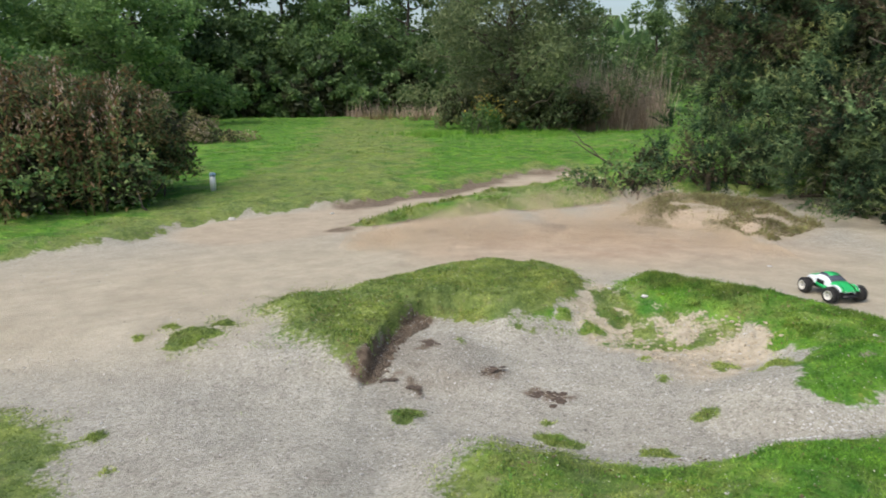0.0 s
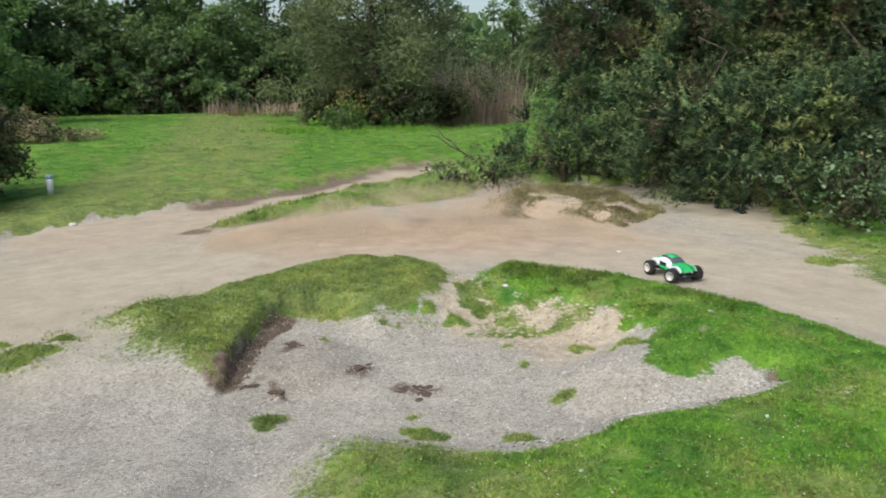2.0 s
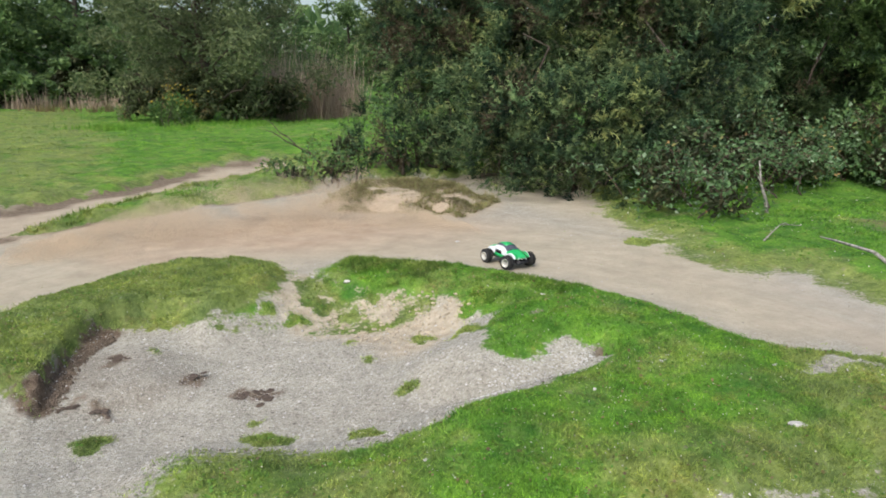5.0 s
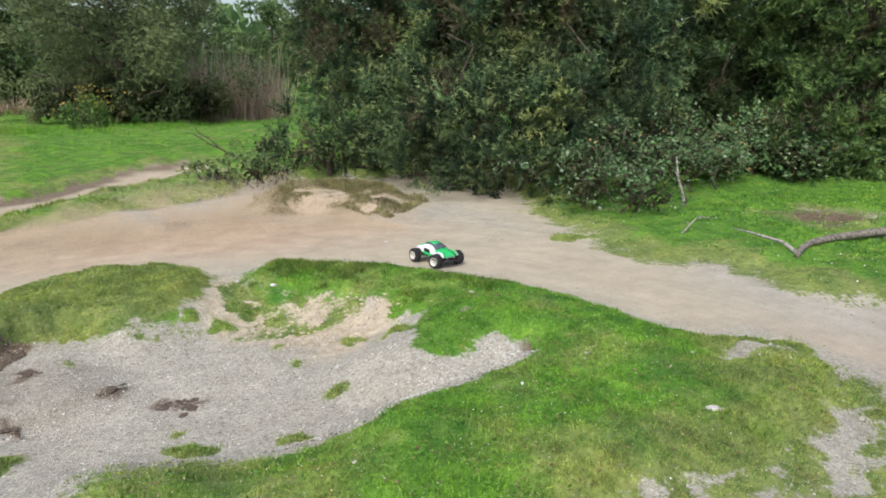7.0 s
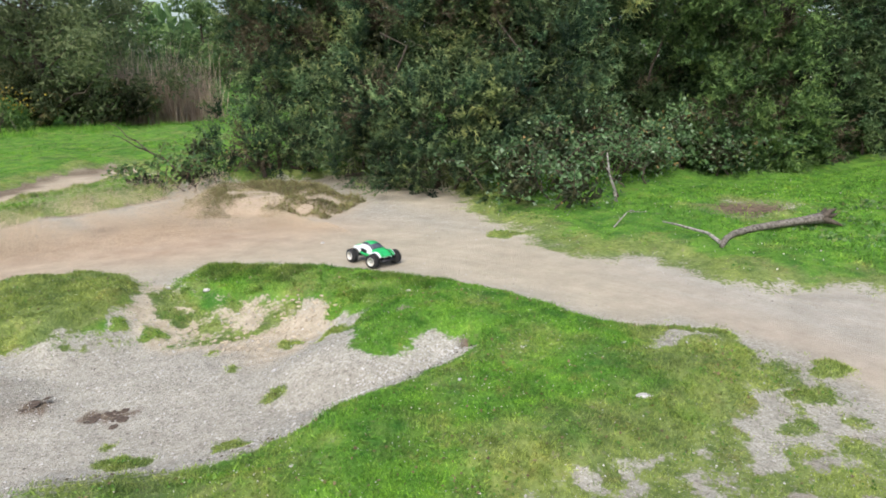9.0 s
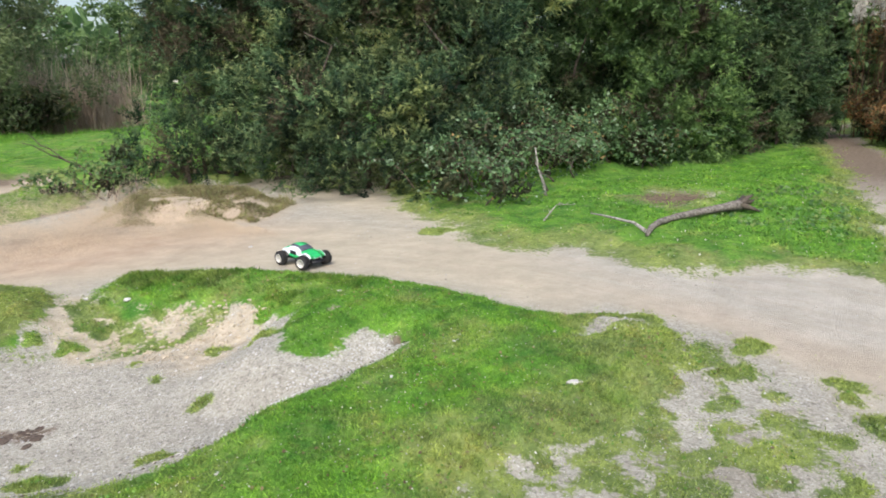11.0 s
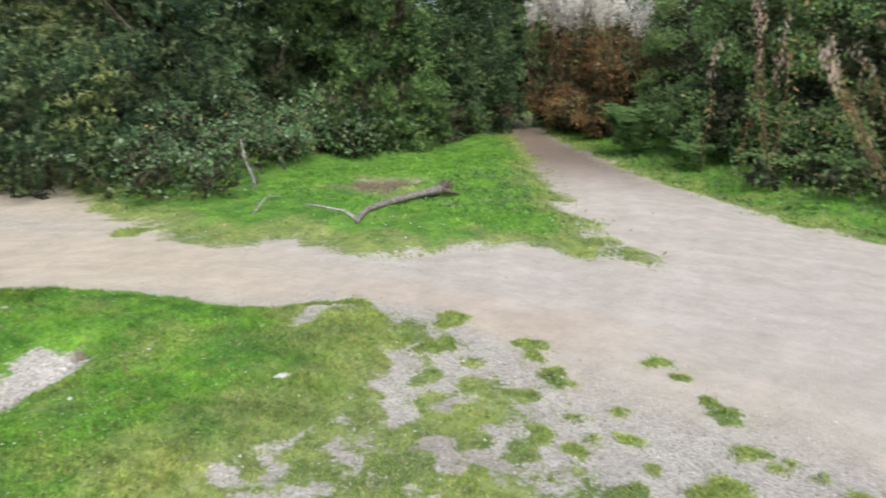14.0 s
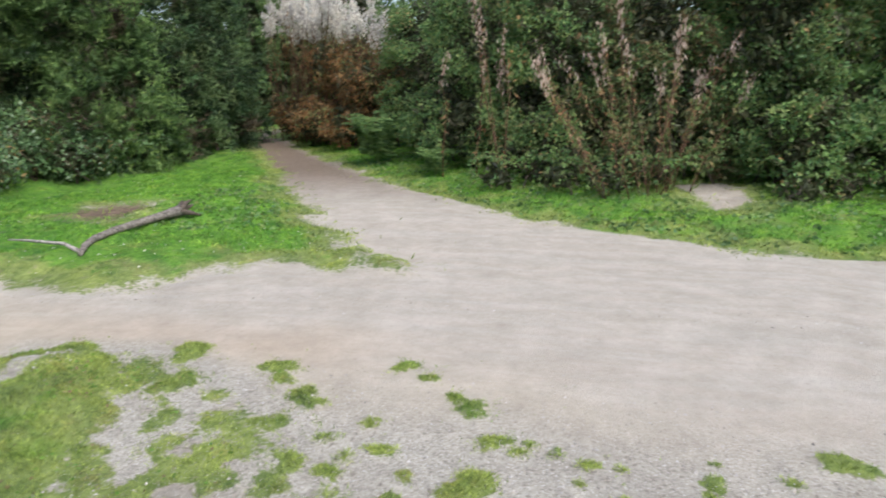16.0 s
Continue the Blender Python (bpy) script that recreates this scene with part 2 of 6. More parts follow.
REED = leaf_material("dry_reed", (0.14, 0.105, 0.09), (0.24, 0.185, 0.16), (0.33, 0.26, 0.23), patch=1.0, gain=2.5, through=0.4)
BARK = bark_material("bark", (0.05, 0.04, 0.03), (0.14, 0.115, 0.09))
RUSTBARK = bark_material("rusty_stalk", (0.06, 0.035, 0.022), (0.2, 0.12, 0.07))
CANE = bark_material("bramble_cane", (0.06, 0.04, 0.03), (0.19, 0.13, 0.1))
GREYWOOD = bark_material("weathered_wood", (0.05, 0.042, 0.034), (0.3, 0.27, 0.23), 38.0)
PALEWOOD = bark_material("pale_dead_wood", (0.1, 0.09, 0.075), (0.5, 0.47, 0.42), 30.0)
STONE = plain_material("flint", (0.5, 0.48, 0.44), 0.8, spread=0.35, scale=40, bump=0.4)
DUNG = plain_material("dung", (0.1, 0.074, 0.055), 0.95, spread=0.5, scale=70, bump=0.6)

# ---- helpers for meshes ----


def hashed(ix, iy, seed):
    h = (ix.astype(np.int64) * 374761393 + iy.astype(np.int64) * 668265263 + seed * 1446647) & 0xFFFFFFFF
    h = ((h ^ (h >> 13)) * 1274126177) & 0xFFFFFFFF
    return ((h ^ (h >> 16)) & 0xFFFFFF) / float(0xFFFFFF)


def lumps(x, y, size, seed=0, octaves=4):
    """Smooth noise from 0 to 1 on the plan, with its coarsest lumps that many metres wide."""
    total, weight = 0.0, 0.0
    for k in range(octaves):
        u, v = np.asarray(x) / size * 2**k + 17.3 * k, np.asarray(y) / size * 2**k - 9.1 * k
        iu, iv = np.floor(u), np.floor(v)
        fu, fv = u - iu, v - iv
        fu, fv = fu * fu * (3 - 2 * fu), fv * fv * (3 - 2 * fv)
        a, b = hashed(iu, iv, seed + k), hashed(iu + 1, iv, seed + k)
        c, d = hashed(iu, iv + 1, seed + k), hashed(iu + 1, iv + 1, seed + k)
        total = total + 0.55**k * ((a * (1 - fu) + b * fu) * (1 - fv) + (c * (1 - fu) + d * fu) * fv)
        weight += 0.55**k
    return total / weight


def inside(x, y, outline):
    """Metres inside an outline of the plan; outside it the distance is negative."""
    x, y = np.asarray(x, float), np.asarray(y, float)
    best, odd = np.full(x.shape, 1e9), np.zeros(x.shape, bool)
    for (ax, ay), (bx, by) in zip(outline, outline[1:] + outline[:1]):
        ex, ey = bx - ax, by - ay
        k = np.clip(((x - ax) * ex + (y - ay) * ey) / (ex * ex + ey * ey + 1e-12), 0, 1)
        best = np.minimum(best, (x - ax - k * ex) ** 2 + (y - ay - k * ey) ** 2)
        if ay != by:
            odd ^= ((ay > y) != (by > y)) & (x < (y - ay) * ex / ey + ax)
    return np.where(odd, 1, -1) * np.sqrt(best)


def step(v, low, high):
    k = np.clip((v - low) / (high - low), 0, 1)
    return k * k * (3 - 2 * k)


def raw_mesh(name, verts, faces, material, smooth=False):
    """A mesh from an array of points and an array of faces with equal corners."""
    me = bpy.data.meshes.new(name)
    verts, faces = np.asarray(verts, np.float32), np.asarray(faces, np.int32)
    n, k = faces.shape
    me.vertices.add(len(verts))
    me.vertices.foreach_set("co", verts.ravel())
    me.loops.add(n * k)
    me.loops.foreach_set("vertex_index", faces.ravel())
    me.polygons.add(n)
    me.polygons.foreach_set("loop_start", np.arange(n, dtype=np.int32) * k)
    me.polygons.foreach_set("use_smooth", np.full(n, smooth))
    me.update(calc_edges=True)
    if material:
        me.materials.append(material)
    return me


def under(name, me, parent, label=""):
    ob = new(name, me)
    ob.parent = parent
    return tagged(ob, label)


def part(name, bm, material, parent, label="", smooth=False):
    """Links a bmesh as one mesh object under a thing or a part."""
    me = bpy.data.meshes.new(name)
    bm.normal_update()
    bm.to_mesh(me)
    bm.free()
    me.materials.append(material)
    me.polygons.foreach_set("use_smooth", np.full(len(me.polygons), smooth))
    ob = new(name, me)
    if parent:
        ob.parent = parent
    return tagged(ob, label)


def thing(name, label, category, group="", at=(0, 0, 0), turn=0.0, kind=""):
    ob = new(name)
    ob.empty_display_size = 0.1
    ob.matrix_basis = pose(*at, 0, 0, turn)
    return tagged(ob, label, category, group, kind)


RNG = np.random.default_rng(7)


def unit(n):
    v = RNG.normal(size=(n, 3))
    return v / np.linalg.norm(v, axis=1)[:, None]


def across(d):
    """Two directions square to each of d."""
    other = np.where(np.abs(d[:, 2:]) < 0.9, (0.0, 0.0, 1.0), (1.0, 0.0, 0.0))
    a = np.cross(d, other)
    a /= np.linalg.norm(a, axis=1)[:, None]
    return a, np.cross(d, a)


def leaves(centres, length, width, along=None, spread=1.0, fold=0.25):
    """Folded leaf blades: points and faces. along: the way each one tends to point."""
    n = len(centres)
    d = unit(n)
    if along is not None:
        d = along + spread * d
        d /= np.linalg.norm(d, axis=1)[:, None]
    a, b = across(d)
    turn = RNG.uniform(0, 6.283, n)[:, None]
    side, up = a * np.cos(turn) + b * np.sin(turn), b * np.cos(turn) - a * np.sin(turn)
    size = RNG.uniform(0.6, 1.3, n)[:, None]
    ln, wd = length * size, width * size * RNG.uniform(0.8, 1.2, n)[:, None]
    p = np.stack([centres - 0.5 * ln * d, centres + 0.5 * wd * side + fold * wd * up, centres + 0.5 * ln * d, centres - 0.5 * wd * side + fold * wd * up], 1)
    base = np.arange(n)[:, None] * 4
    return p.reshape(-1, 3), np.concatenate([base + [0, 1, 2], base + [0, 2, 3]], 0)


def spikes(centres, along, length, width, spread=0.6):
    """Thin tapering blades that start at centres."""
    n = len(centres)
    d = along + spread * unit(n)
    d /= np.linalg.norm(d, axis=1)[:, None]
    a, b = across(d)
    turn = RNG.uniform(0, 6.283, n)[:, None]
    side = a * np.cos(turn) + b * np.sin(turn)
    ln = length * RNG.uniform(0.6, 1.3, n)[:, None]
    w = width * RNG.uniform(0.7, 1.3, n)[:, None]
    p = np.stack([centres - 0.5 * w * side, centres + 0.5 * w * side, centres + ln * d], 1)
    return p.reshape(-1, 3), np.arange(3 * n).reshape(-1, 3)


def join(*pieces):
    verts, faces, n = [], [], 0
    for v, f in pieces:
        verts.append(v)
        faces.append(np.asarray(f) + n)
        n += len(v)
    return np.concatenate(verts), np.concatenate(faces)


def tube(points, radii, sides=7, wobble=0.0):
    """A tapering limb along a line of points: points and triangles."""
    p = np.asarray(points, float)
    d = np.gradient(p, axis=0)
    d /= np.linalg.norm(d, axis=1)[:, None]
    a, b = across(d)
    for i in range(1, len(a)):
        a[i] = a[i - 1] - d[i] * (a[i - 1] @ d[i])
        a[i] /= np.linalg.norm(a[i])
        b[i] = np.cross(d[i], a[i])
    ang = np.arange(sides) * 2 * np.pi / sides
    r = np.asarray(radii, float)[:, None, None] * (1 + wobble * RNG.normal(size=(len(p), sides, 1)))
    ring = p[:, None] + r * (np.cos(ang)[None, :, None] * a[:, None] + np.sin(ang)[None, :, None] * b[:, None])
    verts = np.concatenate([ring.reshape(-1, 3), p[:1], p[-1:]])
    faces, m = [], len(p) * sides
    for i in range(len(p) - 1):
        for j in range(sides):
            q, k = i * sides + j, i * sides + (j + 1) % sides
            faces += [(q, k, k + sides), (q, k + sides, q + sides)]
    for j in range(sides):
        k = (j + 1) % sides
        faces += [(m, k, j), (m + 1, m - sides + j, m - sides + k)]
    return verts, np.array(faces)


def bent(a, b, sag=0.1, n=6):
    """A line of points from a to b that wanders."""
    a, b = np.asarray(a, float), np.asarray(b, float)
    k = np.linspace(0, 1, n)[:, None]
    off = RNG.normal(size=(n, 3)) * sag * np.linalg.norm(b - a)
    off[0] = off[-1] = 0
    return a + (b - a) * k + off


# ---- the plan: outlines of turf, bare ground and banks ----
BANK_LEFT = [(-1.2, 4.26), (-1.0, 4.5), (-0.71, 4.62), (-0.39, 4.98), (-0.1, 5.21), (0.29, 5.38), (0.69, 5.32), (0.97, 5.15), (1.05, 4.81), (0.86, 4.45), (0.62, 4.25), (0.4, 4.16), (0.23, 4.24), (0.02, 4.32), (-0.16, 4.27), (-0.28, 4.02), (-0.36, 3.67), (-0.43, 3.43), (-0.64, 3.45), (-0.94, 3.75), (-0.96, 3.99)]
BANK_RIGHT = [(1.2, 4.7), (1.4, 4.98), (1.6, 5.03), (1.94, 4.81), (2.26, 4.49), (2.53, 4.14), (2.72, 3.72), (2.9, 3.38), (3.0, 2.95), (3.06, 2.6), (3.17, 2.43), (3.34, 2.31), (3.42, 2.06), (3.29, 1.81), (2.99, 1.6), (2.84, 1.48), (2.65, 1.44), (2.41, 1.39), (2.18, 1.43), (1.98, 1.47), (1.63, 1.5), (1.2, 1.4), (0.6, 1.6), (0.1, 2.0), (-0.01, 2.23), (0.03, 2.47), (0.15, 2.58), (0.48, 2.53), (0.6, 2.43), (0.95, 2.36), (1.1, 2.45), (1.3, 2.56), (1.7, 2.58), (2.02, 2.66), (2.24, 2.72), (2.27, 2.87), (2.14, 2.96), (1.99, 2.95), (1.87, 2.88), (1.74, 2.87), (1.66, 2.93), (1.64, 3.12), (1.76, 3.3), (1.97, 3.57), (1.92, 3.88), (1.88, 4.06), (1.57, 4.3), (1.35, 4.42)]
PIT = [(-0.46, 3.0), (-0.42, 3.5), (-0.34, 4.1), (-0.17, 4.4), (0.06, 4.44), (0.4, 4.3), (0.84, 4.5), (1.1, 4.65), (1.35, 4.55), (1.6, 4.4), (1.98, 4.12), (2.1, 3.62), (1.88, 3.34), (1.62, 3.15), (1.66, 2.9), (1.95, 2.98), (2.2, 2.98), (2.32, 2.85), (2.1, 2.62), (1.35, 2.5), (1.1, 2.38), (0.6, 2.36), (0.2, 2.55), (-0.1, 2.5)]
SAND = [(0.85, 4.25), (1.1, 4.7), (1.2, 4.45), (1.5, 4.24), (1.85, 4.1), (2.0, 3.8), (1.75, 3.7), (1.42, 3.6), (1.3, 3.85)]
FIELD = [(-4.5, 4.9), (-3.49, 5.35), (-3.37, 5.62), (-3.1, 5.81), (-2.8, 6.02), (-2.61, 6.56), (-2.4, 7.08), (-2.12, 7.32), (-1.65, 7.64), (-1.06, 7.99), (-0.58, 8.49), (-0.17, 8.79), (0.36, 9.62), (1.05, 10.67), (1.98, 11.34), (2.3, 9.9), (2.6, 8.9), (3.7, 8.6), (6, 8.4), (12, 7.5), (16, 8), (60, 26), (60, 300), (-300, 300), (-300, 2)]
STRIP = [(-1.08, 6.63), (-0.56, 7.29), (-0.15, 7.78), (0.47, 8.64), (1.0, 8.99), (1.71, 9.74), (2.4, 9.4), (1.99, 8.2), (1.24, 7.8), (0.6, 7.63), (0.1, 7.31), (-0.48, 7.04)]
MOUND = [(1.85, 7.2), (2.23, 7.8), (2.74, 8.0), (3.2, 7.85), (3.6, 7.3), (3.6, 6.7), (3.2, 6.3), (2.95, 6.15), (2.72, 6.45), (2.45, 6.6), (2.15, 6.75), (1.88, 6.95)]
LOG_LAWN = [(4.6, 6.2), (4.32, 5.52), (4.18, 4.99), (4.01, 4.32), (3.94, 3.73), (4.1, 3.48), (4.4, 3.42), (4.25, 3.0), (4.2, 2.71), (4.33, 2.33), (4.72, 1.96), (5.0, 1.75), (4.95, 1.43), (4.79, 0.97), (4.83, 0.65), (5.12, 0.67), (5.45, 1.05), (5.84, 1.34), (6.15, 1.32), (6.6, 1.74), (8.05, 2.5), (9.95, 3.38), (13.6, 5.3), (18.0, 7.5), (18, 10), (6, 9)]
VERGE = [(40, 18), (19.4, 8.14), (13.76, 4.77), (10.72, 2.95), (8.84, 1.68), (7.9, 0.85), (7.15, 0.2), (6.67, -0.33), (6.38, -0.79), (6.21, -1.22), (5.8, -1.54), (5.74, -1.93), (5.6, -2.5), (5.3, -5), (4, -60), (300, -60), (300, 60)]
CORNER = [(-2.6, 2.95), (-1.8, 2.85), (-1.6, 2.6), (-1.62, 2.45), (-1.42, 2.25), (-1.5, 1.9), (-2.6, 1.6)]
WORN = [(1.5, 1.7), (2.7, 1.9), (3.05, 2.45), (3.45, 2.4), (3.5, 1.7), (3.2, 1.1), (2.8, 0.75), (2.45, 0.35), (2.2, -0.3), (1.2, -0.4), (0.9, 1.2)]
SADDLE = [(0.5, 4.2), (1.0, 4.15), (1.35, 4.05), (1.75, 4.1), (1.55, 4.35), (1.25, 4.7), (1.0, 4.5)]
# small tufts on the gravel: x, y, radius
TUFTS = [(5.2, 0.95, 0.17), (5.4, 1.25, 0.16), (5.1, 1.35, 0.1), (3.4, 2.1, 0.08), (3.22, 1.85, 0.095), (3.95, 4.62, 0.15), (4.15, 4.2, 0.06), (2.76, -1.17, 0.09), (3.42, 1.51, 0.118), (3.06, 1.4, 0.11), (3.3, 1.03, 0.084), (3.18, 0.97, 0.063), (3.03, 0.83, 0.081), (2.97, 0.75, 0.06), (2.78, 0.89, 0.066), (2.81, 0.83, 0.053), (2.84, 0.49, 0.048), (2.71, 0.62, 0.05), (2.49, 0.55, 0.048), (2.54, 0.69, 0.06), (2.6, 0.52, 0.04), (2.65, 0.39, 0.05), (2.66, 0.45, 0.031), (2.5, 0.29, 0.038), (3.39, 0.46, 0.062), (3.28, 0.33, 0.045), (3.09, 0.19, 0.051), (3.01, 0.12, 0.072), (2.75, 0.02, 0.067), (2.69, -0.08, 0.043), (2.75, -0.12, 0.04), (2.7, -0.21, 0.039), (2.64, -0.31, 0.043), (2.63, -0.42, 0.026), (2.52, -0.28, 0.023), (2.46, 0.06, 0.1), (2.37, 0.06, 0.038), (2.45, -0.42, 0.024), (2.58, -0.71, 0.05), (2.5, -0.68, 0.027), (2.71, -0.74, 0.019), (2.62, -0.96, 0.042), (2.31, 0.32, 0.073)]
TUFTS_LEFT = [(-1.43, 3.76, 0.13), (-1.3, 3.95, 0.06), (-1.73, 3.76, 0.04), (-1.3, 2.43, 0.04), (-1.48, 2.71, 0.05), (-1.6, 3.9, 0.04)]
TUFTS_PIT = [(-0.18, 3.1, 0.09), (0.13, 4.3, 0.07), (0.1, 3.95, 0.04), (0.55, 4.33, 0.05), (1.18, 3.84, 0.045), (1.6, 3.72, 0.08), (1.77, 3.48, 0.1), (1.2, 3.56, 0.05), (1.27, 3.1, 0.06), (0.51, 2.85, 0.1), (0.92, 2.72, 0.09), (0.49, 3.05, 0.03), (0.95, 4.22, 0.09), (1.1, 4.36, 0.1), (0.78, 4.3, 0.07), (1.28, 4.2, 0.07), (1.95, 3.78, 0.09), (1.45, 4.3, 0.06)]
DUNG_AT = [(0.26, 3.6, 0.07), (0.59, 3.34, 0.09), (-0.15, 3.4, 0.06), (-0.08, 3.9, 0.06), (-0.29, 3.45, 0.05), (0.5, 3.38, 0.05)]


def disc_mask(x, y, spots):
    """Metres inside the nearest of some uneven round spots."""
    best = np.full(np.shape(x), -1e9)
    for k, (cx, cy, r) in enumerate(spots):
        ang = np.arctan2(y - cy, x - cx)
        edge = r * (1 + 0.2 * np.sin(2 * ang + k * 1.7) + 0.13 * np.sin(3 * ang + k * 2.9) + 0.1 * np.sin(5 * ang + k * 2.3))
        best = np.maximum(best, edge - np.hypot(x - cx, y - cy))
    return best


def ragged(x, y, size=0.35, seed=3):
    return (lumps(x, y, size, seed) - 0.5)


def turf_fringe(x, y):
    """How closely the turf stands, from 0 to 1: banks end sharply, lawns thin out into the gravel."""
    d = turf_depth(x, y)
    bank = np.maximum.reduce([inside(x, y, BANK_LEFT), inside(x, y, BANK_RIGHT)] + [disc_mask(x, y, t) for t in (TUFTS, TUFTS_LEFT, TUFTS_PIT)])
    lawn = np.maximum.reduce([inside(x, y, o) for o in (LOG_LAWN, WORN, CORNER)])
    soft = np.where(lawn > bank, np.where(inside(x, y, WORN) > 0, 0.35, np.where(inside(x, y, LOG_LAWN) > 0, 1.9, 1.0)), 0.0) * step(bank, 0.0, -0.1)
    left = 1.5 * step(inside(x, y, [(-1.7, 3.2), (-0.5, 3.2), (-0.45, 5.3), (-1.7, 5.2)]), 0.0, 0.3)
    left = np.maximum(left, 1.3 * step(inside(x, y, [(-0.2, 1.7), (0.7, 1.7), (0.7, 2.7), (-0.2, 2.75)]), 0.0, 0.15))
    left = np.maximum(left, step(inside(x, y, SADDLE), -0.1, 0.1))
    left = np.maximum(left, 0.3 * step(x, 2.3, 2.8) * step(y, 2.5, 2.1) * step(x, 4.2, 3.6))
    wide = np.maximum(soft, left)
    tuft = step(np.maximum.reduce([disc_mask(x, y, t) for t in (TUFTS, TUFTS_LEFT, TUFTS_PIT)]), -0.02, 0.0)
    wide, tight = wide * (1 - tuft), 1 - 0.7 * tuft
    f = step(d, (-0.08 - 0.22 * wide) * tight, (0.1 + 0.22 * wide) * tight)
    log = step(inside(x, y, LOG_LAWN), -0.3, 0.0) * step(y - 0.45 * (x - 4.0), 3.0, 2.0)
    f = f * (1 - log) + log * step(d, -0.32, 0.62)
    mixed = 0.35 * lumps(x, y, 0.32, 23) + 0.65 * lumps(x, y, 0.1, 24, 3)
    return np.maximum(f, step(inside(x, y, WORN), -0.05, 0.3) * np.clip(0.63 + 0.25 * step(y - 0.25 * (x - 2.0), 0.9, 0.2) * step(x, 3.0, 2.2) + 3.2 * (mixed - 0.5), 0, 0.85))


def turf_depth(x, y):
    """Metres inside any turf, ragged at its rim."""
    wob = ragged(x, y) * 0.34 + ragged(x, y, 0.11, 11) * 0.24
    g = np.maximum(inside(x, y, BANK_LEFT), inside(x, y, BANK_RIGHT)) + 0.5 * wob
    for outline in (FIELD, LOG_LAWN, VERGE):
        g = np.maximum(g, inside(x, y, outline) + 1.2 * wob)
    for outline in (STRIP, CORNER):
        g = np.maximum(g, inside(x, y, outline) + 0.05 + 0.6 * wob)
    g = np.maximum(g, np.minimum(inside(x, y, SADDLE) + 0.1, (lumps(x, y, 0.22, 27) - 0.52) * 0.5))
    for spots in (TUFTS, TUFTS_LEFT, TUFTS_PIT):
        g = np.maximum(g, disc_mask(x, y, spots) - 0.012 + 0.2 * wob)
    # bare scrapes inside the turf
    bare = (lumps(x, y, 0.5, 41) - 0.72) * 0.8
    near = step(inside(x, y, BANK_RIGHT), 0.0, 0.4) * step(y, 2.2, 1.6)
    scar = inside(x, y, [(7.2, -1.75), (7.35, -2.1), (8.3, -2.05), (8.4, -1.85), (8.3, -1.55), (7.8, -1.6)]) + 1.0 * wob
    scar = np.maximum(scar, 0.26 - np.hypot((x - 6.4) / 1.5, y - 3.9) + 0.8 * wob)
    scar = np.maximum(scar, 0.02 - np.hypot((x - 2.13) / 1.4, y - 3.27) + 0.5 * wob)
    scar = np.maximum(scar, 0.05 - np.hypot((x - 3.12) / 1.2, (y - 2.07) / 1.0) + 1.2 * wob + 0.25 * (lumps(x, y, 0.1, 44) - 0.5))
    g = np.minimum(g, -scar)
    return g - np.maximum(bare, 0) * near


def height(x, y):
    x, y = np.asarray(x, float), np.asarray(y, float)
    z = 0.03 * (lumps(x, y, 2.5, 5) - 0.5)
    pit = inside(x, y, PIT)
    scarp = step(-x, -0.5, 0.0) * step(y, 3.3, 3.6)
    z = z - (0.19 - 0.09 * scarp) * (scarp * step(pit + 0.09 * (lumps(x, y, 0.14, 72) - 0.5), 0.0, 0.035) + (1 - scarp) * step(pit, -0.8 * step(-x, -0.1, 0.3) - 0.05, 0.45))
    open_side = step(inside(x, y, [(-4, 1), (-0.4, 1), (-0.4, 3.3), (-1.2, 3.9), (-4, 4.2)]), 0.0, 0.6)
    z = z - 0.07 * open_side
    for outline, rise, rim in ((BANK_LEFT, 0.06, 0.16), (BANK_RIGHT, 0.06, 0.25), (STRIP, 0.1, 0.16), (MOUND, 0.13, 0.3), (LOG_LAWN, 0.06, 0.6), (VERGE, 0.14, 1.6), (FIELD, 0.08, 0.16)):
        d = inside(x, y, outline)
        z = z + rise * step(d, -0.02, rim) * (0.7 + 0.6 * lumps(x, y, 0.6, 9))
    z = z + 0.022 * step(disc_mask(x, y, TUFTS + TUFTS_LEFT + TUFTS_PIT), -0.01, 0.08)
    z = z + 0.22 * (lumps(x, y, 1.5, 18, 2) - 0.5) * step(inside(x, y, LOG_LAWN), 0.3, 1.2)
    z = z + 0.35 * (lumps(x, y, 5.0, 19, 2) - 0.35) * step(inside(x, y, FIELD), 1.0, 4.0) * step(y, 12, 17)
    z = z + (0.1 * (lumps(x, y, 0.45, 15) - 0.5) + 0.04 * (lumps(x, y, 0.13, 16) - 0.5)) * step(turf_soft(x, y), -0.05, 0.15)
    z = z - 0.09 * step(np.hypot(x - 2.26, y - 2.8), 0.09, 0.03) - 0.07 * step(np.hypot((x - 6.4) / 1.6, y - 3.9), 0.45, 0.1)
    return z + 0.004 * (lumps(x, y, 0.08, 31) - 0.5)


def turf_soft(x, y):
    return np.maximum.reduce([inside(x, y, o) for o in (BANK_LEFT, BANK_RIGHT, LOG_LAWN, FIELD, VERGE)])


def steps(*runs):
    """Grid lines from runs of (start, end, spacing)."""
    out = []
    for a, b, d in runs:
        n = max(1, round((b - a) / d))
        out.append(np.linspace(a, b, n, endpoint=False))
    return np.concatenate(out + [[runs[-1][1]]])


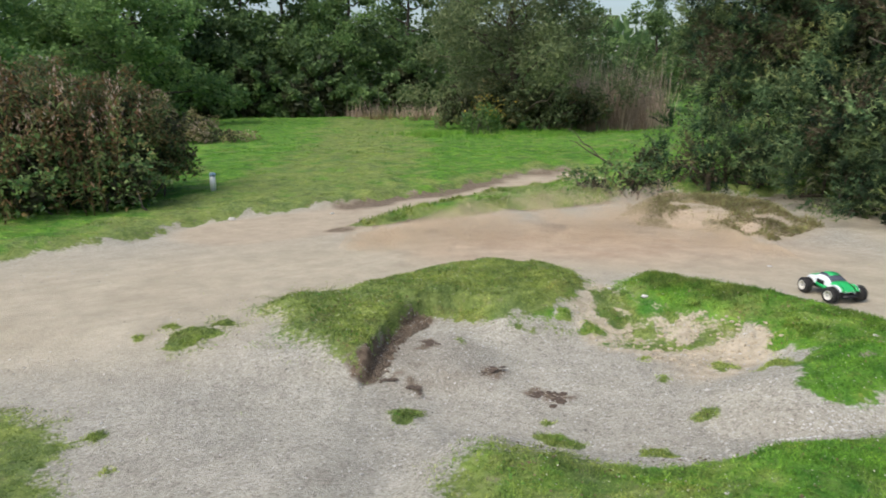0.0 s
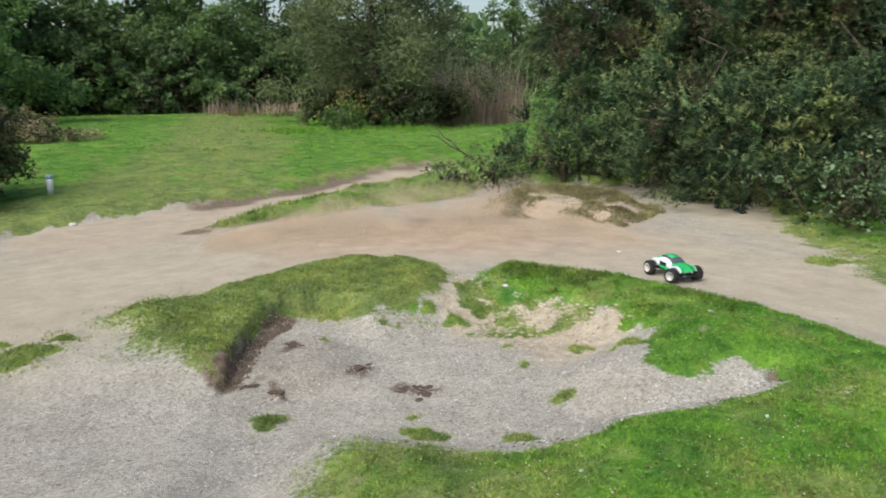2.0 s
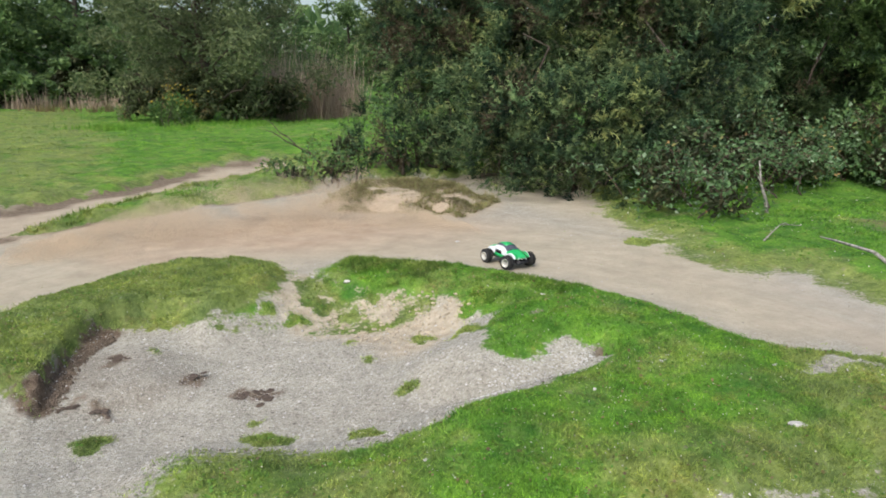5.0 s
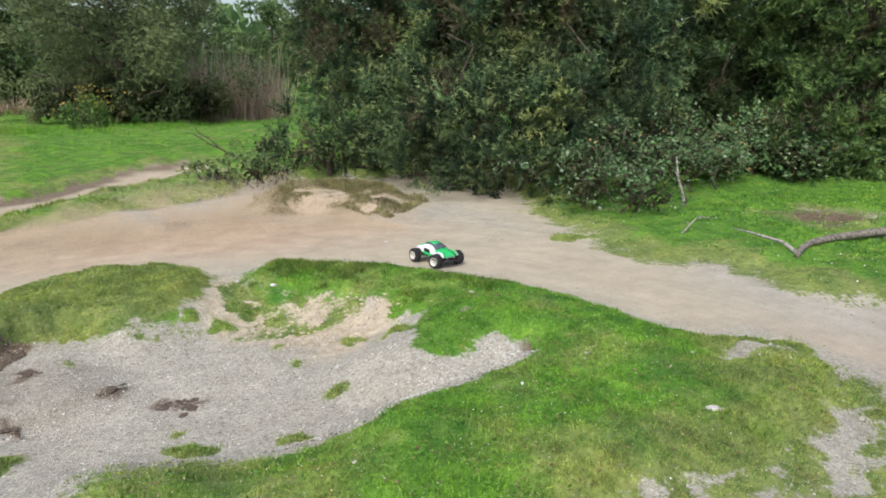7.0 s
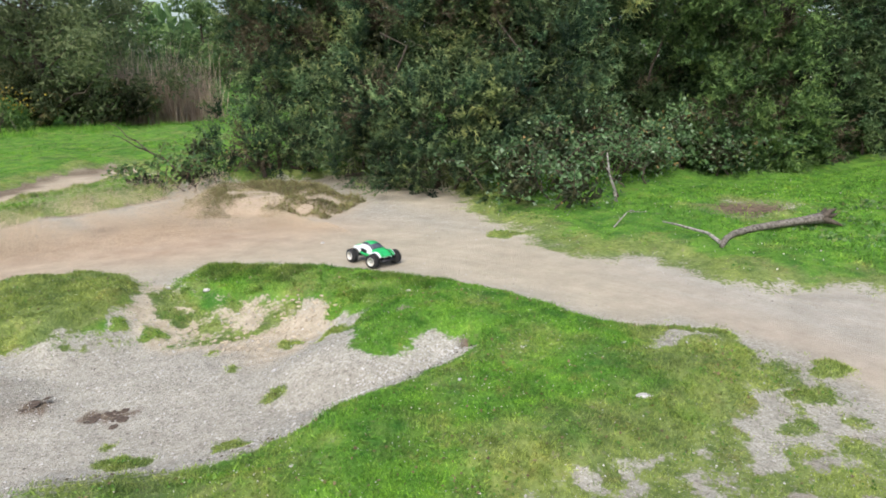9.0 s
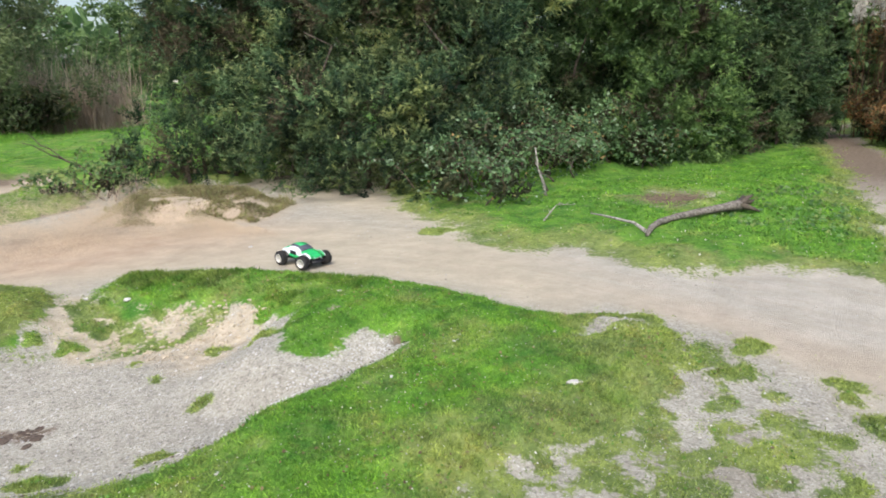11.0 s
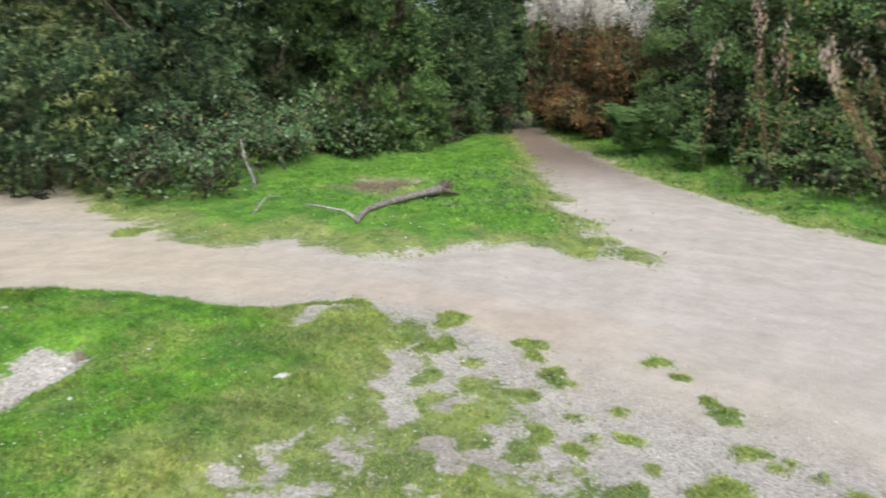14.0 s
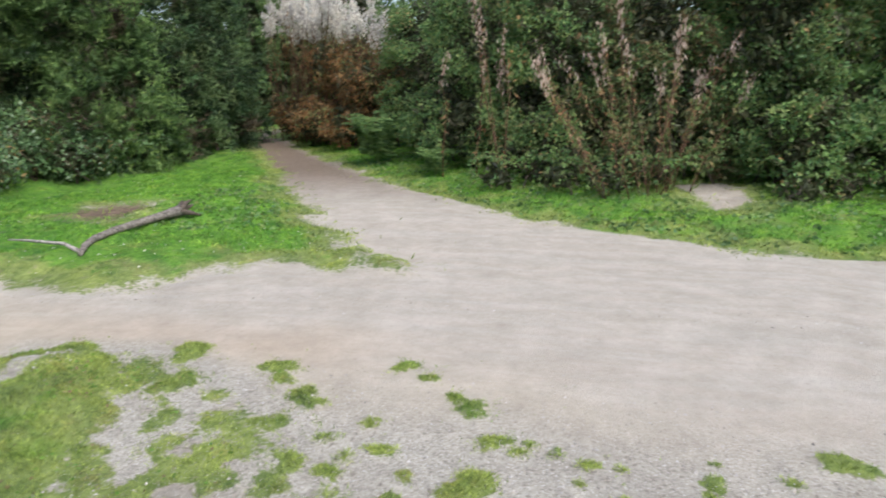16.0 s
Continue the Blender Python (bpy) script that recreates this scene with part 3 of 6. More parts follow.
xs = steps((-600, -60, 90), (-60, -10, 5), (-10, -3, 0.25), (-3, -0.6, 0.04), (-0.6, 0.5, 0.018), (0.5, 3.6, 0.03), (3.6, 4.6, 0.04), (4.6, 9, 0.08), (9, 16, 0.3), (16, 60, 4), (60, 600, 90))
ys = steps((-600, -60, 90), (-60, -6, 5), (-6, -2, 0.2), (-2, -0.8, 0.04), (-0.8, 3.2, 0.03), (3.2, 4.5, 0.018), (4.5, 6.5, 0.04), (6.5, 10, 0.07), (10, 30, 0.4), (30, 60, 4), (60, 600, 90))
gx, gy = np.meshgrid(xs, ys)
px_, py_ = gx.ravel(), gy.ravel()
pz_ = height(px_, py_)
cols, rows_n = len(xs), len(ys)
idx = (np.arange(rows_n - 1)[:, None] * cols + np.arange(cols - 1)[None]).ravel()
me = raw_mesh("ground", np.stack([px_, py_, pz_], 1), np.stack([idx, idx + 1, idx + cols + 1, idx + cols], 1), GROUND, True)


def put_attribute(me, name, values):
    a = me.attributes.new(name, "FLOAT", "POINT")
    a.data.foreach_set("value", np.asarray(values, np.float32))


depth = turf_depth(px_, py_)
put_attribute(me, "grass", turf_fringe(px_, py_))
line = np.array([(-4, 3.6), (-2.2, 4.5), (-0.9, 5.3), (0, 5.9), (1.1, 6.1), (2.0, 5.7), (2.7, 5.0), (3.3, 4.2), (3.6, 3.4), (3.7, 2.4), (3.8, 1.2), (3.7, 0.0), (3.6, -1.5)])


def on_line(x, y, pts):
    """How far from a line of points, on which side, and how far along it."""
    best, side, along, run = np.full(np.shape(x), 1e9), np.zeros(np.shape(x)), np.zeros(np.shape(x)), 0.0
    for (ax, ay), (bx, by) in zip(pts[:-1], pts[1:]):
        ex, ey = bx - ax, by - ay
        long = math.hypot(ex, ey)
        k = np.clip(((x - ax) * ex + (y - ay) * ey) / (ex * ex + ey * ey), 0, 1)
        d = np.hypot(x - ax - k * ex, y - ay - k * ey)
        nearer = d < best
        best = np.where(nearer, d, best)
        side = np.where(nearer, np.sign((x - ax) * ey - (y - ay) * ex) * d, side)
        along = np.where(nearer, run + k * long, along)
        run += long
    return best, side, along


def from_line(x, y, pts):
    return on_line(x, y, pts)[0]


far_from, lane_, along_ = on_line(px_, py_, line)
put_attribute(me, "lane", lane_)
put_attribute(me, "along", along_)
spur = from_line(px_, py_, [(-1.9, 6.6), (-0.9, 7.3), (0.2, 8.8), (1.0, 9.8), (2.0, 10.8)])
turfy = np.maximum(inside(px_, py_, BANK_RIGHT), inside(px_, py_, WORN))
put_attribute(me, "track", step(turfy, 0.1, -0.15) * np.maximum(step(far_from + 0.5 * ragged(px_, py_, 0.8, 51), 1.1 + 0.6 * step(py_, 3.0, 4.5) + 0.7 * step(px_, -0.3, -1.5), 0.3) * 0.95, np.maximum.reduce([0.9 * step(spur, 0.9, 0.5), 0.9 * step(inside(px_, py_, MOUND), -0.4, 0.1), 0.85 * step(px_ + 0.6 * ragged(px_, py_, 0.9, 52), 3.5, 4.4)])))
put_attribute(me, "grey", 0.85 * step(px_ - 0.3 * py_ + 0.6 * ragged(px_, py_, 0.8, 53), 2.4, 3.8))
put_attribute(me, "rust", 0.4 * step(spur, 0.9, 0.5) + 1.0 * step(np.hypot((px_ - 1.5) / 2.5, (py_ - 6.3) / 1.4) + 0.5 * ragged(px_, py_, 0.7, 57), 1.2, 0.2)
              + 0.3 * step(np.hypot((px_ - 3.6) / 0.4, (py_ - 1.6) / 1.4) + 0.5 * ragged(px_, py_, 0.5, 58), 1.1, 0.3))
put_attribute(me, "sand", 0.8 * step(inside(px_, py_, SAND) + 0.5 * ragged(px_, py_, 0.25, 61), -0.16, 0.1))
ledge = from_line(px_, py_, [(-1.06, 7.9), (-0.58, 8.4), (-0.17, 8.7), (0.36, 9.5), (1.05, 10.55), (1.9, 11.2)])
scarp_line = from_line(px_, py_, [(-0.41, 3.42), (-0.37, 3.6), (-0.29, 4.02), (-0.14, 4.29)])
strip_foot = from_line(px_, py_, [(-1.08, 6.6), (-0.48, 7.0), (0.1, 7.28), (0.6, 7.6), (1.24, 7.77), (1.95, 8.15)])
# beyond x 7 the path gets soil brown plus painted tree shade
# the disc at (2.28, 2.8) paints the burrow's dark mouth
put_attribute(me, "earth_shade", np.maximum.reduce([0.85 * step(strip_foot + 0.3 * ragged(px_, py_, 0.2, 77), 0.13, 0.04), 0.7 * step(np.hypot((px_ - 2.13) / 1.4, py_ - 3.27) + 0.2 * ragged(px_, py_, 0.1, 74), 0.12, 0.03), step(np.hypot(px_ - 2.28, py_ - 2.8), 0.11, 0.06), step(np.hypot((px_ - 6.4) / 1.5, py_ - 3.9) + 0.4 * ragged(px_, py_, 0.2, 75), 0.46, 0.26), 0.55 * step(inside(px_, py_, MOUND) + 0.5 * ragged(px_, py_, 0.3, 78), 0.0, 0.16) * step(lumps(px_, py_, 0.5, 25), 0.42, 0.55), 0.85 * step(ledge + 0.35 * ragged(px_, py_, 0.35, 76), 0.26, 0.08), step(scarp_line + 0.2 * ragged(px_, py_, 0.12, 71), 0.085, 0.05), 0.3 * step(inside(px_, py_, WORN) + 0.6 * ragged(px_, py_, 0.3, 83), 0.0, 0.4) * step(lumps(px_, py_, 0.25, 84), 0.48, 0.6), 0.88 * step(px_, 6.8, 10.5) * step(inside(px_, py_, VERGE), 0.3, -0.2) * step(py_, 8, 6), 0.25 * step(np.hypot(px_ + 0.05, py_ - 3.65) + 0.6 * ragged(px_, py_, 0.35, 79), 0.5, 0.15), 0.2 * step(np.hypot((px_ - 8.0) / 1.2, (py_ + 1.85) / 0.5), 1.0, 0.6), 0.9 * step(disc_mask(px_, py_, DUNG_AT) + 0.2 * ragged(px_, py_, 0.1, 73), -0.02, 0.04)]))
MOWN = [(-2.0, 7.0), (-1.6, 11), (-1.6, 16), (-2.6, 24)]
mown = from_line(px_, py_, MOWN)
dry = 0.22 * step(mown, 1.7, 0.7) + 0.12 * step(inside(px_, py_, LOG_LAWN), 0.9, 0.1) * step(inside(px_, py_, LOG_LAWN), -0.6, 0.0) - 0.1 * step(inside(px_, py_, LOG_LAWN), 0.3, 1.2) + 0.34 * step(inside(px_, py_, BANK_LEFT), -0.1, 0.1) + 0.2 * step(px_, 1.3, 0.5) * step(py_, 3.0, 2.5) + 0.1 * step(inside(px_, py_, BANK_RIGHT), -0.1, 0.1) * step(py_, 3.3, 3.9) + 0.32 * step(inside(px_, py_, WORN), -0.3, 0.3) + 0.22 * step(depth, 0.6, 0.05) * step(np.maximum(inside(px_, py_, BANK_LEFT), inside(px_, py_, BANK_RIGHT)), 0.0, -0.1)
dry = dry + 0.3 * step(disc_mask(px_, py_, TUFTS + TUFTS_LEFT), -0.05, 0.0)
put_attribute(me, "dry", dry)
ground = tagged(new("ground", me), "pale gravel and dusty clay ground with worn turf", "ground", kind="structure")


def plain_point(x, y):
    return float(height(np.array([x]), np.array([y]))[0])


def looked_up(fn, box, x, y):
    """Values of a slow function of the plan, blended from a fine grid over a box."""
    d = max(0.02, max(box[1] - box[0], box[3] - box[2]) / 230)
    u, v = np.arange(box[0], box[1] + 2 * d, d), np.arange(box[2], box[3] + 2 * d, d)
    table = fn(*(q.ravel() for q in np.meshgrid(u, v))).reshape(len(v), len(u))
    a, b = (x - box[0]) / d, (y - box[2]) / d
    i, j = a.astype(int), b.astype(int)
    a, b = a - i, b - j
    return (table[j, i] * (1 - a) + table[j, i + 1] * a) * (1 - b) + (table[j + 1, i] * (1 - a) + table[j + 1, i + 1] * a) * b


def turf(name, label, box, count, long, wide, seed=1, lean=0.5, material=TURF, depth_from=None, area=None, clump=(0.22, 0.5)):
    """Short grass over the turf inside a box of the plan, in one mesh."""
    rng = np.random.default_rng(seed)
    x, y = rng.uniform(box[0], box[1], count), rng.uniform(box[2], box[3], count)
    if area is not None:
        ok = inside(x, y, area) > 0.0
        x, y = x[ok], y[ok]
    if depth_from is not None:
        ok = lumps(x, y, clump[0], 29) > clump[1]
        x, y = x[ok], y[ok]
        ok = looked_up(turf_depth, box, x, y) > depth_from
        x, y = x[ok], y[ok]
    ok = looked_up(turf_fringe, box, x, y) + 0.9 * (lumps(x, y, 0.07, 81) - 0.5) > rng.uniform(0.25, 1.0, len(x))
    x, y = x[ok], y[ok]
    p = np.stack([x, y, height(x, y) - 0.004], 1)
    size = long * (0.6 + 0.9 * lumps(x, y, 0.3, 77))[:, None]
    v, f = spikes(p, np.tile([0.0, 0.0, 1.0], (len(p), 1)), size, wide, lean)
    me = raw_mesh(name, v, f, material)
    d = 0.12 * step(inside(x, y, LOG_LAWN), 0.9, 0.1) * step(inside(x, y, LOG_LAWN), -0.6, 0.0) - 0.1 * step(inside(x, y, LOG_LAWN), 0.3, 1.2) + 0.34 * step(inside(x, y, BANK_LEFT), -0.1, 0.1) + 0.2 * step(x, 1.3, 0.5) * step(y, 3.0, 2.5) + 0.1 * step(inside(x, y, BANK_RIGHT), -0.1, 0.1) * step(y, 3.3, 3.9) + 0.32 * step(inside(x, y, WORN), -0.3, 0.3)
    d = d + 0.22 * step(from_line(x, y, MOWN), 1.7, 0.7) + 0.22 * step(looked_up(turf_depth, box, x, y), 0.6, 0.1) * step(np.maximum(inside(x, y, BANK_LEFT), inside(x, y, BANK_RIGHT)), 0.0, -0.1)
    put_attribute(me, "dry", np.repeat(d, 3))
    return tagged(new(name, me), label, "grass", kind="stuff")


turf("bank_turf", "short mossy green turf on low banks", (-2.2, 3.6, -0.6, 5.5), 640000, 0.018, 0.005, seed=2, lean=0.8)
turf("bank_tussocks", "longer clumps of coarse grass in short turf", (-1.4, 3.6, -0.4, 5.5), 230000, 0.032, 0.0054, seed=14, lean=1.0, depth_from=0.03, clump=(0.075, 0.55))
turf("strip_grass", "lush long grass on a narrow strip", (-1.2, 2.5, 6.5, 9.9), 50000, 0.05, 0.011, seed=13, lean=0.8, depth_from=0.06, area=STRIP)
turf("ridge_grass", "longer, darker grass on the bank beside the track", (1.15, 3.0, 3.55, 5.1), 80000, 0.034, 0.007, seed=12, lean=1.0, depth_from=0.07, material=RIDGE_TURF)
turf("lawn_turf", "short bright green turf under a fallen branch", (3.9, 10.5, 0.5, 7.5), 190000, 0.0115, 0.0085, seed=3, lean=1.3)
turf("verge_turf", "green grass verge along a hedge", (5.3, 14, -3.5, 5.0), 110000, 0.034, 0.012, seed=4, lean=0.9)
turf("field_turf", "mown green grass field", (-5, 5.0, 5.0, 14), 120000, 0.014, 0.011, seed=5, lean=0.8, material=FIELD_TURF)
turf("far_turf", "far green grass field", (-12, 9, 13, 29), 40000, 0.025, 0.03, seed=6, lean=0.8, material=FIELD_TURF)


# ---- plants ----
def lobes_surface(lobes, n, inner=0.0):
    """Points on or in a union of ellipsoids (x, y, z, rx, ry, rz), with the way outwards."""
    lob = np.array(lobes, float)
    area = lob[:, 3] * lob[:, 5] + lob[:, 4] * lob[:, 5]
    pick = RNG.choice(len(lob), n, p=area / area.sum())
    d = unit(n)
    c = lob[pick]
    r = 1.0 - np.abs(RNG.normal(size=n)) * 0.12 - inner * RNG.uniform(0, 1, n)
    bumps = 1 + 0.16 * np.sin(d[:, 0] * 9 + pick) * np.sin(d[:, 2] * 8 + 2 * pick) + 0.1 * np.sin(d[:, 1] * 17 + pick)
    p = c[:, :3] + d * c[:, 3:] * (r * bumps)[:, None]
    out = d / c[:, 3:]
    out /= np.linalg.norm(out, axis=1)[:, None]
    ok = p[:, 2] > 0.02
    for k in range(len(lob)):
        q = ((p - lob[k, :3]) / lob[k, 3:]) ** 2
        ok &= (pick == k) | (q.sum(1) > 0.5)
    return p[ok], out[ok]


def clumps(lobes, each, low, high):
    """Smaller lobes set on the outside of large ones."""
    p, out = lobes_surface(lobes, each * len(lobes), 0.1)
    r = RNG.uniform(low, high, len(p))
    keep = p[:, 2] > 0.25 * r
    p, r, out = p[keep], r[keep], out[keep]
    c = p - out * r[:, None] * 0.5
    return [(*q, k, k, k * 0.85) for q, k in zip(c, r)]


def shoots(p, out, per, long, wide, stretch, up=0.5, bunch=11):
    """Bushy plumes of shoots: each shoot a short twig set all round with thin blades, brighter towards its tip: paler
    growth, and shade within the plume put into the tone.
    """
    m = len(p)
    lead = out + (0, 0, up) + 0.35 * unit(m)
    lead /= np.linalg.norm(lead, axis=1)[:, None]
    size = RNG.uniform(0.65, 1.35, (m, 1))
    plume_tone = RNG.normal(0.2, 0.19, (m, 1))
    p, lead, size, plume_tone = (np.repeat(q, bunch, 0) for q in (p, lead, size, plume_tone))
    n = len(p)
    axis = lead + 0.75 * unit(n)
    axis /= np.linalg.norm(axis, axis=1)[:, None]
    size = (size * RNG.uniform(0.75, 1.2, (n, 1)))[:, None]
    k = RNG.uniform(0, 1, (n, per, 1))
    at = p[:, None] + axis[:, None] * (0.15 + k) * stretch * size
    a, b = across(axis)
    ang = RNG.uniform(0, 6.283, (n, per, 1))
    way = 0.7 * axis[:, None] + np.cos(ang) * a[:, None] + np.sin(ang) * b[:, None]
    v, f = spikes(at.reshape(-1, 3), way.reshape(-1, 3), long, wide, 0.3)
    # paler tips are growth; dark bases also paint the shade inside each plume
    tone = np.clip(plume_tone[:, None] + RNG.normal(0, 0.07, (n, 1, 1)) + 0.62 * k**1.8 + 0.05 * RNG.normal(size=(n, per, 1)), 0, 1)
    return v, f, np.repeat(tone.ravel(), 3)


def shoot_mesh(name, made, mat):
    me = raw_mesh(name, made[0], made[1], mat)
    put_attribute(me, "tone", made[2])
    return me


def stems(bush, lobes, count, thick):
    """Woody stems from the foot of a bush into its lobes."""
    for k in range(count):
        x, y, z, rx, ry, rz = lobes[k % len(lobes)]
        foot = (0.6 * x + RNG.normal() * 0.2, 0.6 * y + RNG.normal() * 0.2, -0.05)
        tip = (x + RNG.normal() * rx * 0.3, y + RNG.normal() * ry * 0.3, z + rz * 0.4)
        under("stem", raw_mesh("stem", *tube(bent(foot, tip, 0.06), np.linspace(thick, thick * 0.25, 6), 6), BARK, True), bush, "brown woody stem")


def gorse_bush(name, label, at, lobes, count, per=25, long=0.05, wide=0.0135, stretch=0.29, mat=GORSE, dead=0.12):
    z0 = plain_point(*at)
    bush = thing(name, label, "bush", at=(*at, z0))
    stems(bush, lobes, 8, 0.03)
    # inner leaves close the gaps, with shade put into their colour
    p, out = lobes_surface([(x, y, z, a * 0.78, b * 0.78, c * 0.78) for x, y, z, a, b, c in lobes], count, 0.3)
    under("inner_foliage", raw_mesh("inner_foliage", *leaves(p, 0.09, 0.022), INNER), bush, "inner leaves darkened for the shade inside the bush")
    small = clumps(lobes, 10, 0.18, 0.44)
    p, out = lobes_surface(small, int(count * 1.25 / 7.6), 0.1)
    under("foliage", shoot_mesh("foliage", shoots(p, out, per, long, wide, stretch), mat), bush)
    if dead:
        p, out = lobes_surface(small[::5], int(count * dead * 1.5 / 9), 0.2)
        under("withered_foliage", shoot_mesh("withered_foliage", shoots(p, out, per, long, wide, stretch), GORSE_DEAD), bush, "brown withered shoots")
    return bush


def leafy_bush(name, label, at, lobes, count, length, width, mat, canes=8, second=None, share=0.3, thick=0.012, category="bush"):
    z0 = plain_point(*at)
    bush = thing(name, label, category, at=(*at, z0))
    stems(bush, lobes, canes, thick)
    small = clumps(lobes, 26, 0.07, 0.27)
    p, out = lobes_surface(small, int(count * 1.6), 0.45)
    p = p + RNG.normal(size=p.shape) * 0.035
    # filler leaves behind the clumps, darkened in colour for shade
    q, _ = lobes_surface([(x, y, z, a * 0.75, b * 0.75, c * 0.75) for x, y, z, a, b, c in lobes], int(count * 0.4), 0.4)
    under("inner_foliage", raw_mesh("inner_foliage", *leaves(q, length * 1.8, width * 1.5), INNER), bush, "inner leaves darkened for the shade inside the bush")
    under("foliage", raw_mesh("foliage", *leaves(p, length, width, out + (0, 0, 0.2), 1.3), mat), bush)
    if second:
        p, out = lobes_surface(small[:: 3], int(count * share), 0.05)
        under("withered_foliage", raw_mesh("withered_foliage", *leaves(p, length, width, out, 1.3), second), bush, "withered brown leaves")
    return bush


def arching_canes(bush, n, reach, mat, leaf=0.052):
    """Arching canes with leaves in threes along them."""
    sprays = []
    for _ in range(n):
        a = RNG.uniform(0, 6.283)
        q = np.linspace(0, 1, 8)
        r = reach * RNG.uniform(0.6, 1.15)
        start = RNG.normal(size=2) * reach * 0.3
        up = RNG.uniform(0.5, 1.0) * r
        line_ = np.stack([start[0] + np.cos(a) * q * r, start[1] + np.sin(a) * q * r, 0.05 + up * (1.9 * q - 1.5 * q**2) + 0.12], 1)
        under("cane", raw_mesh("cane", *tube(line_, np.linspace(0.0045, 0.0018, 8), 5), CANE, True), bush, "reddish arching cane")
        u = np.repeat(np.linspace(0.2, 1.0, 13), 3)
        p = np.stack([np.interp(u, q, line_[:, c]) for c in range(3)], 1) + RNG.normal(size=(len(u), 3)) * 0.025
        sprays.append(leaves(p, leaf, leaf * 0.65, np.tile([np.cos(a), np.sin(a), -0.1], (len(u), 1)), 1.0))
    under("outer_foliage", raw_mesh("outer_foliage", *join(*sprays), mat), bush)


def tree(name, label, at, tall, wide, mat, count, length, width, trunk=0.12, clear=0.15, limbs=9):
    """A trunk with limbs, and a crown of leaves gathered in clumps along the limbs."""
    z0 = plain_point(*at)
    t = thing(name, label, "tree", at=(*at, z0))
    top = np.array([RNG.normal() * 0.2, RNG.normal() * 0.2, tall * 0.9])
    wood = [tube(bent((0, 0, -0.1), top, 0.02, 8), np.linspace(trunk, 0.02, 8), 8)]
    lob = []
    for k in range(limbs):
        h = clear + (0.85 - clear) * (k + RNG.uniform(0, 1)) / limbs
        ang = k * 2.4 + RNG.normal() * 0.3
        reach = wide * 0.5 * (1.05 - 0.55 * h) * RNG.uniform(0.7, 1.15)
        a = top * h
        b = a + np.array([np.cos(ang) * reach, np.sin(ang) * reach, reach * RNG.uniform(0.15, 0.6)])
        wood.append(tube(bent(a, b, 0.06), np.linspace(trunk * 0.4 * (1 - 0.5 * h), 0.008, 6), 5))
        for q in np.linspace(0.35, 1.05, 4):
            c = a + (b - a) * q + RNG.normal(size=3) * 0.12 * reach
            r = wide * RNG.uniform(0.09, 0.16)
            lob.append((*c, r * 1.15, r * 1.15, r * 0.75))
    lob.append((*top, wide * 0.15, wide * 0.15, wide * 0.2))
    under("trunk", raw_mesh("trunk", *join(*wood), BARK, True), t, "dark brown bark")
    p, out = lobes_surface(lob, count, 0.7)
    under("crown", raw_mesh("crown", *leaves(p, length, width, out * 0.6 + (0, 0, 0.1), 1.4), mat), t)
    return t


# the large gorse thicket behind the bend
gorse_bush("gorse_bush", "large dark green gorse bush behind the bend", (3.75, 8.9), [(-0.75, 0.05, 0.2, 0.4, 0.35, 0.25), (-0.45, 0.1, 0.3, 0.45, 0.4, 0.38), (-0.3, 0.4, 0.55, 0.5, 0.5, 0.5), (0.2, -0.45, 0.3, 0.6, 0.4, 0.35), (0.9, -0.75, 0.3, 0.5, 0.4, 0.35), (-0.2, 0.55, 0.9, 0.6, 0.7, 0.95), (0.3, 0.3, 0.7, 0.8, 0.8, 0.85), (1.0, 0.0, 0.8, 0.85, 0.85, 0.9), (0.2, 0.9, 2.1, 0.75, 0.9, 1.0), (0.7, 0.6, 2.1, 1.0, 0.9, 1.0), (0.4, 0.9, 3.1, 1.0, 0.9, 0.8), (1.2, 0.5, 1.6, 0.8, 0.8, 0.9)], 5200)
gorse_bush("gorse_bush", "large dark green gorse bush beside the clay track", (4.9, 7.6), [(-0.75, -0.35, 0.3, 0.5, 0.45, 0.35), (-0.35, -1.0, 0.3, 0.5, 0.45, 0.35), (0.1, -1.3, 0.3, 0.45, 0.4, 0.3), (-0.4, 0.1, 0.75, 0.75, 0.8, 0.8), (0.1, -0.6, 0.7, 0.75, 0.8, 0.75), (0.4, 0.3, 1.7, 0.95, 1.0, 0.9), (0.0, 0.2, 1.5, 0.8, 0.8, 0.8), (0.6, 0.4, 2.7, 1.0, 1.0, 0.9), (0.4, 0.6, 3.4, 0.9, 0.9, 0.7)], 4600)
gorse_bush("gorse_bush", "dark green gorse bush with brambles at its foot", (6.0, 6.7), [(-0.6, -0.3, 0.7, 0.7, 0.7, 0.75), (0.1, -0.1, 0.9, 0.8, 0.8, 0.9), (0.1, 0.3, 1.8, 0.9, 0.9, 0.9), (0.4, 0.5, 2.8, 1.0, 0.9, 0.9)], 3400)
